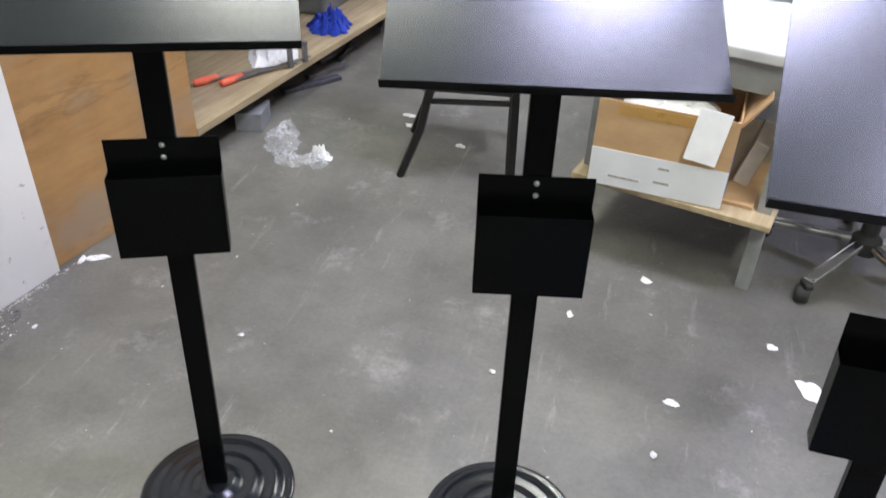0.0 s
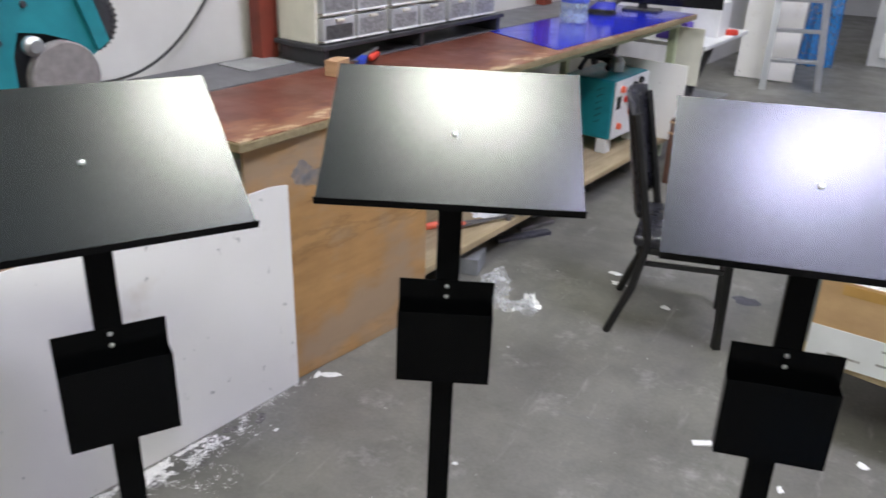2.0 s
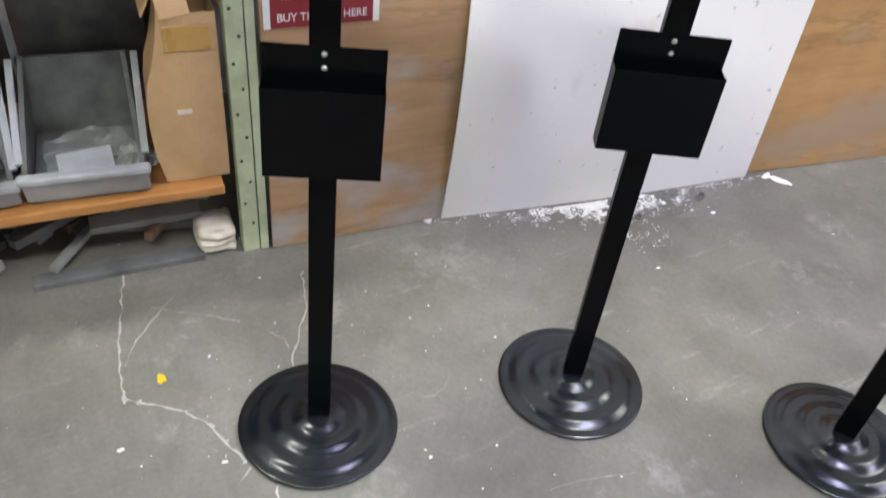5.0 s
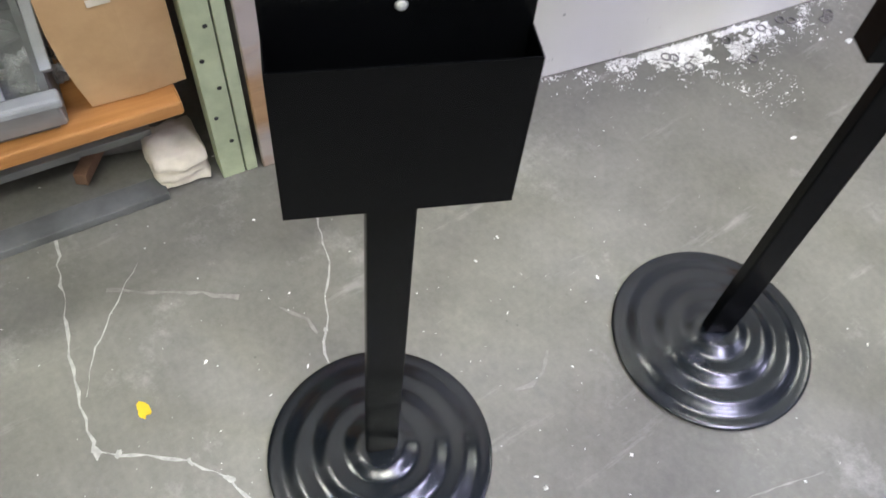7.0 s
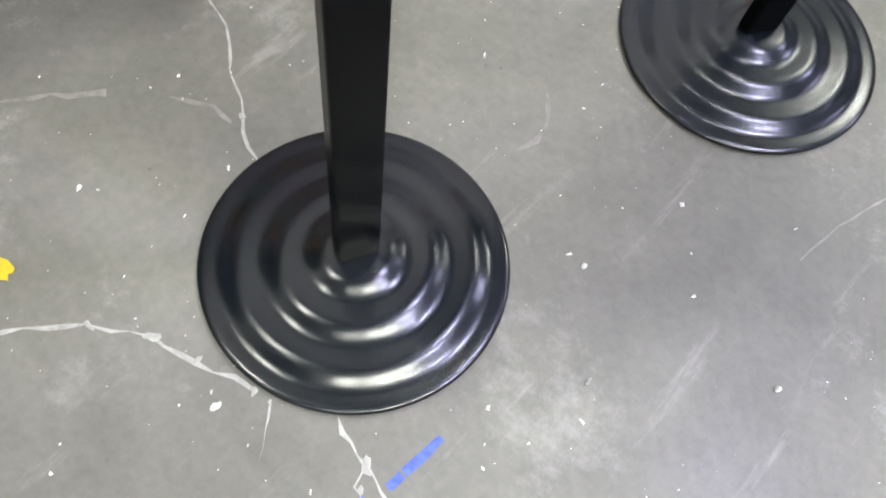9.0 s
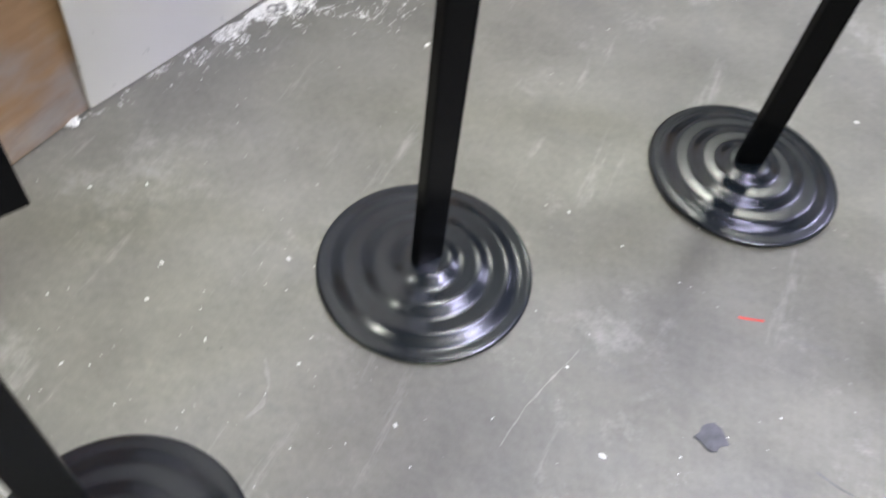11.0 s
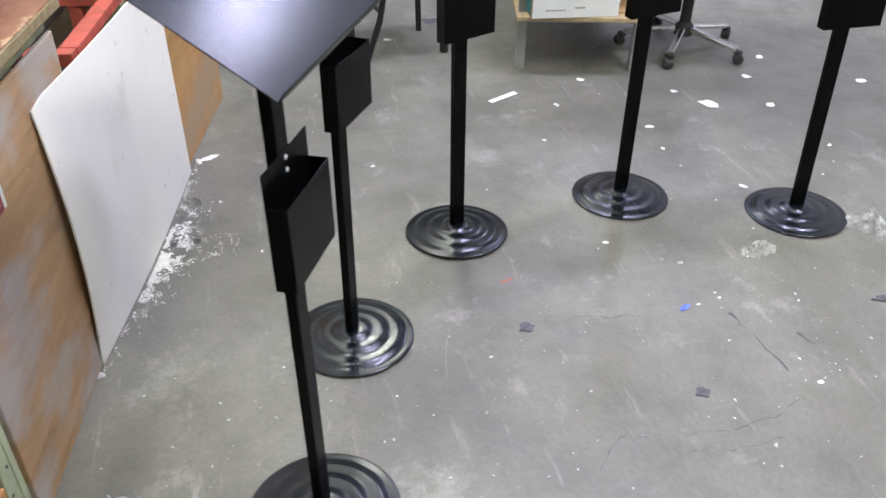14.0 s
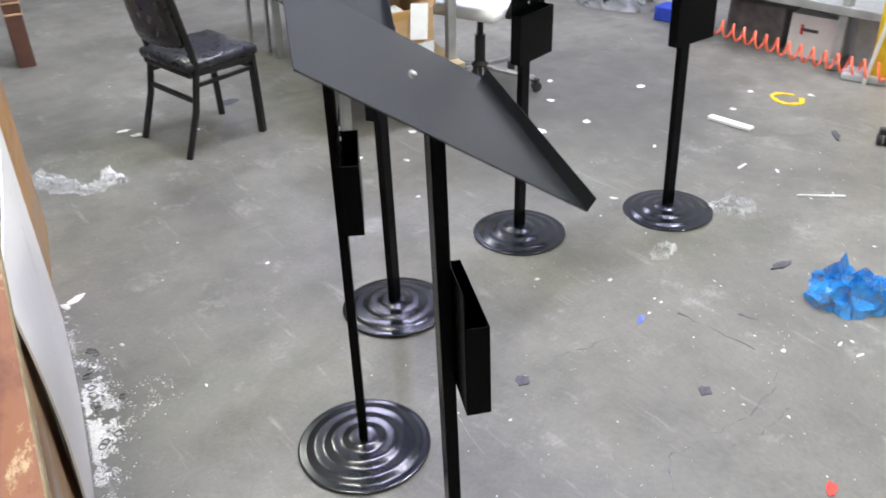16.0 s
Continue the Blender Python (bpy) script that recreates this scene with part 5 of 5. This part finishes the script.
for s_ in (-1, 1):
    part("wheel", lathe([(0.003, -0.01), (0.03, -0.01), (0.03, 0.01), (0.003, 0.01)], 16), "rubber", th, "", pose(0, s_ * 0.016, 0.031, 90, 0, 0))
part("fork", box(0.04, 0.05, 0.03, (0, 0, 0.07), 0.006), "rubber", th)

# ---- litter on the floor ----
th = thing("plastic_bag", "crumpled clear plastic bag on the floor", "plastic bag", pose(-0.965, 3.42, 0))
b = bmesh.new()
LINE = [Vector(p) for p in ((-1.09, 3.55), (-1.06, 3.42), (-1.00, 3.29), (-0.93, 3.21), (-0.875, 3.27), (-0.83, 3.31), (-0.80, 3.19))]
rows_ = []
for i in range(49):
    k = i / 48 * (len(LINE) - 1)
    n0 = min(int(k), len(LINE) - 2)
    c = LINE[n0].lerp(LINE[n0 + 1], k - n0)
    d = (LINE[n0 + 1] - LINE[n0]).normalized()
    wide = (0.085 if k < 2 else 0.05) * (0.75 + 0.6 * abs(noise.noise((k * 1.7, 3, 1)))) * min(1, 0.35 + i / 8, 0.35 + (48 - i) / 8)
    row = []
    for j in range(13):
        v = j / 12 * 2 - 1
        f = abs(noise.noise((k * 3.1, v * 2.6, 7))) + 0.5 * abs(noise.noise((k * 8, v * 6, 2)))
        off = wide * (v + 0.35 * noise.noise((k * 4, v * 3, 5)))
        row.append(b.verts.new((c.x - d.y * off + 0.965, c.y + d.x * off - 3.42, 0.003 + 0.075 * (1 - v * v) * f)))
    rows_.append(row)
for p, q in zip(rows_, rows_[1:]):
    for j in range(12):
        b.faces.new((p[j], q[j], q[j + 1], p[j + 1]))
part("film", b, "bag_film", th)
part("wad", crumple(0.10, 0.07, 0.05, 83, 16, 0.5, 1.4), "paper", th, "opaque white twisted end", pose(0.125, -0.10, 0.0))
th = thing("blue_bag", "crumpled blue plastic bag lying on the floor", "plastic bag", pose(0.865, 0.685, 0, 0, 0, -40))
part("film", crumple(0.40, 0.34, 0.13, 85, 17, 0.4, 1.3), "blue_bag", th)
th = thing("clear_cup", "crushed clear plastic cup lying by the stand", "plastic cup", pose(1.095, 1.33, 0.0, 0, 0, -30))
part("shell", crumple(0.22, 0.15, 0.07, 91, 24, 0.4, 1.1), "bag_film", th)
th = thing("clear_cup", "crushed clear plastic tub on the floor", "plastic cup", pose(0.60, 1.285, 0.0, 0, 0, 10))
part("shell", crumple(0.17, 0.10, 0.04, 95, 22, 0.4, 1.1), "bag_film", th)


def scrap_paper(x, y, w, d, seed, mat="paper", h=0.006, label="torn scrap of white paper on the floor", cat="paper scrap", group="paper scraps"):
    q = random.Random(seed)
    o = thing("paper_scrap", label, cat, pose(x, y, 0, 0, 0, q.uniform(0, 180)), group)
    part("scrap", crumple(w, d, h, seed, 9, 0.6), mat, o)


for i, (x, y, w, d) in enumerate([(-1.258, 2.385, 0.11, 0.05), (-1.30, 2.36, 0.07, 0.03), (-0.80, 3.30, 0.08, 0.06), (-0.60, 3.82, 0.10, 0.05), (-0.55, 3.72, 0.12, 0.06), (-0.30, 3.60, 0.07, 0.05), (1.05, 2.45, 0.14, 0.09), (1.33, 2.38, 0.07, 0.05), (1.95, 2.55, 0.08, 0.06), (1.62, 2.95, 0.07, 0.05), (0.66, 2.28, 0.06, 0.04), (0.55, 2.85, 0.06, 0.05), (2.55, 1.85, 0.06, 0.04), (1.48, 1.55, 0.10, 0.02), (1.56, 1.42, 0.06, 0.02), (0.95, 2.62, 0.05, 0.04), (-1.56, 1.13, 0.05, 0.04), (-1.60, 1.06, 0.06, 0.03), (2.05, 2.0, 0.05, 0.04), (0.10, 1.45, 0.03, 0.02), (-1.217, 2.016, 0.028, 0.02), (-0.612, 2.173, 0.03, 0.02), (0.623, 2.071, 0.035, 0.025), (0.30, 1.28, 0.03, 0.02), (0.42, 0.66, 0.03, 0.02), (0.15, 2.25, 0.03, 0.02), (0.328, 2.585, 0.05, 0.03), (0.59, 0.567, 0.05, 0.012), (0.586, 0.497, 0.05, 0.012), (-0.797, 0.714, 0.014, 0.010), (-0.705, 0.604, 0.018, 0.006), (-0.537, 0.752, 0.014, 0.010), (-0.986, 0.301, 0.018, 0.012), (-1.115, 0.11, 0.022, 0.012), (0.162, 0.479, 0.018, 0.014), (0.79, 1.707, 0.05, 0.025), (1.40, 2.72, 0.06, 0.05), (2.35, 2.10, 0.05, 0.04), (1.35, 1.95, 0.04, 0.02)]):
    scrap_paper(x, y, w, d, 100 + i)


def flat_piece(name, label, cat, x, y, rz, w, d, h, mat, group=""):
    q = random.Random(int(1000 * abs(x + 3 * y)))
    o = thing(name, label, cat, pose(x, y, 0, 0, 0, rz), group)
    part("piece", slab(ragged(q, w / 2, d / 2, 14, 0.3), 0.0006, h), mat, o)
    return o


th = thing("foam_strip", "white foam strip lying on the floor", "strip", pose(1.861, 1.885, 0, 0, 0, 95))
part("strip", box(0.24, 0.045, 0.02, (0, 0, 0.011), 0.005), "paper", th)
th = thing("plastic_strip", "flat white plastic strip on the floor", "strip", pose(0.1075, 2.722, 0, 0, 0, 28))
part("strip", box(0.17, 0.028, 0.004, (0, 0, 0.003), 0.001), "paper", th)
th = thing("thin_stick", "thin white stick lying on the floor", "stick", pose(1.487, 1.161, 0, 0, 0, -41))
part("stick", box(0.20, 0.008, 0.006, (0, 0, 0.004), 0.001), "paper", th)
flat_piece("dark_flake", "dark grey flake stuck to the floor", "flake", -0.318, 1.069, 20, 0.045, 0.042, 0.003, "mark_dark")
flat_piece("dark_flake", "small dark square flake on the floor", "flake", 0.073, 0.696, 10, 0.04, 0.035, 0.003, "mark_dark")
flat_piece("dark_flake", "dark rubber scrap on the floor", "flake", 0.869, 0.95, -10, 0.10, 0.03, 0.006, "mark_dark")
flat_piece("dark_flake", "dark torn scrap on the floor", "flake", 2.141, 1.47, 40, 0.12, 0.03, 0.006, "mark_dark")
flat_piece("yellow_flake", "bright yellow paint flake on the floor", "flake", -1.278, 0.242, 0, 0.029, 0.022, 0.003, "yellow")
flat_piece("blue_flake", "blue flake on the floor", "flake", 0.201, 1.054, 30, 0.045, 0.022, 0.003, "mark_blue")
flat_piece("red_flake", "torn red scrap on the floor", "flake", 0.011, 0.264, 20, 0.055, 0.03, 0.004, "red")
flat_piece("drain_stain", "dark round stain on the floor", "stain", 0.001, 3.867, 0, 0.12, 0.09, 0.001, "mark_dark")
th = thing("tape_loop", "loop of flattened yellow tape lying on the floor", "tape", pose(2.402, 1.903, 0, 0, 0, -20))
q = random.Random(12)
b = bmesh.new()
ring = []
for i in range(25):
    a = 0.4 + 5.7 * i / 24
    w = q.uniform(0.008, 0.017)
    r_ = q.uniform(0.066, 0.076)
    ring.append([b.verts.new(((r_ + e * w) * math.cos(a), 1.2 * (r_ + e * w) * math.sin(a), z)) for e, z in ((-1, 0.001), (1, 0.001), (1, 0.006), (-1, 0.006))])
for p, q2 in zip(ring, ring[1:]):
    for k in range(4):
        b.faces.new((p[k], p[(k + 1) % 4], q2[(k + 1) % 4], q2[k]))
part("loop", b, "yellow", th)

# chalky cracks, scuffs and chalk marks are part of the floor
def floor_line(name, points, w, mat, seed, label, wob=0.006, widths=(0.08, 0.3, 0.5, 0.8, 1.1)):
    q = random.Random(seed)
    b = bmesh.new()
    pts = []
    for (x0, y0), (x1, y1) in zip(points, points[1:]):
        n = max(2, int(math.hypot(x1 - x0, y1 - y0) / 0.02))
        for i in range(n):
            pts.append((x0 + (x1 - x0) * i / n + q.uniform(-wob, wob), y0 + (y1 - y0) * i / n + q.uniform(-wob, wob)))
    pts.append(points[-1])
    prev = None
    for i, (x, y) in enumerate(pts):
        x1, y1 = pts[min(i + 1, len(pts) - 1)]
        x0, y0 = pts[max(i - 1, 0)]
        d = math.hypot(x1 - x0, y1 - y0) or 1
        k = w * q.choice(widths) / 2
        nx, ny = -(y1 - y0) / d * k, (x1 - x0) / d * k
        cur = (b.verts.new((x + nx, y + ny, 0.0012)), b.verts.new((x - nx, y - ny, 0.0012)))
        if prev:
            b.faces.new((prev[0], prev[1], cur[1], cur[0]))
        prev = cur
    return part(name, b, mat, floor, label)


floor_line("crack", [(-1.70, 0.256), (-1.563, 0.217), (-1.434, 0.181), (-1.318, 0.159), (-1.255, 0.148), (-1.218, 0.197), (-1.156, 0.266), (-1.096, 0.304), (-1.059, 0.31), (-1.017, 0.328), (-0.969, 0.341)], 0.006, "crack_fill", 1, "pale filled crack", 0.0045)
floor_line("crack", [(-0.887, 0.38), (-0.854, 0.374), (-0.822, 0.367), (-0.79, 0.361), (-0.70, 0.33)], 0.006, "crack_fill", 23, "pale filled crack", 0.004)
floor_line("crack", [(-1.50, 0.690), (-1.384, 0.656), (-1.316, 0.619), (-1.24, 0.569), (-1.12, 0.50)], 0.0045, "crack_fill", 2, "pale filled crack", 0.0045)
floor_line("crack", [(-1.349, 0.174), (-1.411, 0.21), (-1.444, 0.237), (-1.51, 0.303), (-1.551, 0.353)], 0.003, "crack_fill", 3, "pale filled crack", 0.004)
floor_line("crack", [(-0.948, 0.345), (-0.928, 0.318), (-0.911, 0.293)], 0.0025, "crack_fill", 21, "pale filled crack", 0.003)
floor_line("crack", [(-0.822, 0.367), (-0.815, 0.345), (-0.802, 0.338)], 0.006, "crack_fill", 22, "pale filled crack", 0.004)
q = random.Random(51)
for x, y, r_ in ((-1.252, 0.151, 0.011), (-1.232, 0.178, 0.007), (-1.156, 0.266, 0.006), (-1.096, 0.304, 0.008), (-1.04, 0.322, 0.005), (-0.822, 0.366, 0.009), (-0.81, 0.345, 0.006), (-0.97, 0.34, 0.006), (-1.24, 0.568, 0.006)):
    part("chip", slab(ragged(q, r_, r_ * 0.6, 9, 0.5), 0.0004, 0.0016), "crack_fill", floor, "crumbled edge of the crack", pose(x, y, 0, 0, 0, q.uniform(0, 180)))
floor_line("scuff", [(-0.987, 0.876), (-0.958, 0.84), (-0.951, 0.808), (-0.96, 0.777)], 0.010, "pale_scuff", 41, "pale curved scrape", 0.001, (0.4, 0.7, 1.0))
floor_line("scuff", [(-1.527, 0.285), (-1.464, 0.368), (-1.428, 0.422), (-1.384, 0.472)], 0.012, "pale_scuff", 42, "pale chalky streak", 0.003, (0.3, 0.7, 1.0))
floor_line("scuff", [(-1.324, 0.521), (-1.277, 0.551), (-1.242, 0.552)], 0.007, "pale_scuff", 43, "pale chalky streak", 0.003, (0.3, 0.7, 1.0))
floor_line("scuff", [(-0.552, 1.12), (-0.594, 0.988), (-0.605, 0.911)], 0.004, "pale_scuff", 44, "thin pale scratch", 0.001, (0.4, 0.7, 1.0))
floor_line("scuff", [(-0.156, 1.095), (-0.05, 1.06), (0.051, 1.049)], 0.006, "scuff", 4, "dark scuff")
floor_line("scuff", [(0.325, 0.997), (0.343, 0.896), (0.352, 0.80), (0.356, 0.722)], 0.014, "mark_dark", 5, "dark scuff")
floor_line("scuff", [(0.478, 0.865), (0.506, 0.806)], 0.014, "mark_dark", 6, "dark scuff")
floor_line("scuff", [(-0.10, 0.52), (0.05, 0.49), (0.2, 0.50)], 0.004, "scuff", 7, "thin dark scuff")
floor_line("scuff", [(-0.307, 0.508), (-0.223, 0.594), (-0.08, 0.57), (0.071, 0.553), (0.234, 0.573), (0.324, 0.618)], 0.0045, "scuff", 31, "thin dark arc")
floor_line("scuff", [(2.05, 2.05), (2.2, 1.86)], 0.012, "scuff", 9, "dark scuff")

for i, (x0, y0, x1, y1) in enumerate([(-0.812, 0.286, -0.806, 0.314), (-0.804, 0.322, -0.800, 0.340), (-0.791, 0.366, -0.789, 0.386), (-0.789, 0.389, -0.785, 0.444)]):
    floor_line("chalk_mark", [(x0, y0), (x1, y1)], 0.011, "mark_blue", 8 + i, "blue chalk dash", 0.0012, (0.75, 0.9, 1.0))
floor_line("chalk_mark", [(-0.329, 1.306), (-0.287, 1.319)], 0.005, "red", 10, "red chalk dash", 0.001, (0.6, 0.9, 1.0))

# dust and crumbs
def crumbs(spots, q):
    """Small flat crumbs, each a low pyramid, from (x, y, radius) spots."""
    verts, faces = [], []
    for x, y, r_ in spots:
        n = len(verts)
        k = q.choice((4, 5))
        a0 = q.uniform(0, 6)
        thin, turn = q.uniform(0.25, 0.85), q.uniform(0, 3.1)
        ct_, st_ = math.cos(turn), math.sin(turn)
        for m in range(k):
            f = r_ * q.uniform(0.5, 1.25)
            u, w = f * math.cos(a0 + m * 2 * math.pi / k), f * thin * math.sin(a0 + m * 2 * math.pi / k)
            verts.append((x + u * ct_ - w * st_, y + u * st_ + w * ct_, 0.0006))
        verts.append((x, y, 0.0006 + min(0.5 * r_, 0.0025)))
        faces += [(n + m, n + (m + 1) % k, n + k) for m in range(k)]
    me = bpy.data.meshes.new("crumbs")
    me.from_pydata(verts, [], faces)
    me.materials.append(M["powder"])
    return me


q = random.Random(77)
spots = []
while len(spots) < 10500:
    kind = q.random()
    if kind < 0.60:
        y, x = -0.37 + q.gauss(0, 0.13), 0.010 + abs(q.gauss(0, 0.040))
    elif kind < 0.74:
        k = q.random() ** 1.5
        y, x = -0.36 + 0.03 * k + q.gauss(0, 0.05), 0.07 + 0.23 * k
        if q.random() < 0.45 + k * 0.5:
            continue
    else:
        if q.random() < 0.75:
            continue
        y, x = q.uniform(-0.95, 0.28), 0.004 + abs(q.gauss(0, 0.012))
    clump = noise.noise((x * 34, y * 22, 3.3)) + 0.5 * noise.noise((x * 90, y * 70, 8.1))
    if clump < q.uniform(-0.15, 0.25):
        continue
    u = (y + 0.9275) / 1.131
    c = BENCH @ Vector((x - 0.0795 + 0.068 * u + 0.012 * math.sin(math.pi * max(0, min(1, u))), y, 0))
    spots.append((c.x, c.y, q.choice((0.0009, 0.0013, 0.0019, 0.0034)) if q.random() < 0.985 else q.uniform(0.005, 0.011)))
ob = new("dust_heap", crumbs(spots, q))
tagged(ob, "white dust and crumbs swept against the white board", "dust", kind="stuff")
spots = []
for i in range(1300):
    if i < 450:
        x, y = q.uniform(-1.3, 3.0), q.uniform(-0.6, 4.6)
    elif i < 1000:
        x, y = q.gauss(0.9, 0.7), q.gauss(0.8, 0.6)
    else:
        x, y = q.gauss(-1.0, 0.35), q.gauss(0.6, 0.4)
    spots.append((x, y, (1.0 if i < 1000 else 0.7) * (q.choice((0.001, 0.0015, 0.002, 0.003)) if q.random() < 0.88 else q.uniform(0.004, 0.009))))
ob = new("floor_specks", crumbs(spots, q))
tagged(ob, "white paint specks and crumbs strewn over the floor", "crumbs", kind="stuff")
for i in range(11):
    y = -0.55 + 0.62 * q.random()
    o = thing("metal_ring", "small pale washer ring lying in the dust", "washer", bl(-0.01 + 0.10 * q.random() ** 2, y, 0.0, 0), "washers by the board")
    part("ring", tube([(0.011 * math.cos(a), 0.011 * math.sin(a), 0.0028) for a in [2 * math.pi * k / 16 for k in range(17)]], 0.0022, 6), "scrap_grey", o)
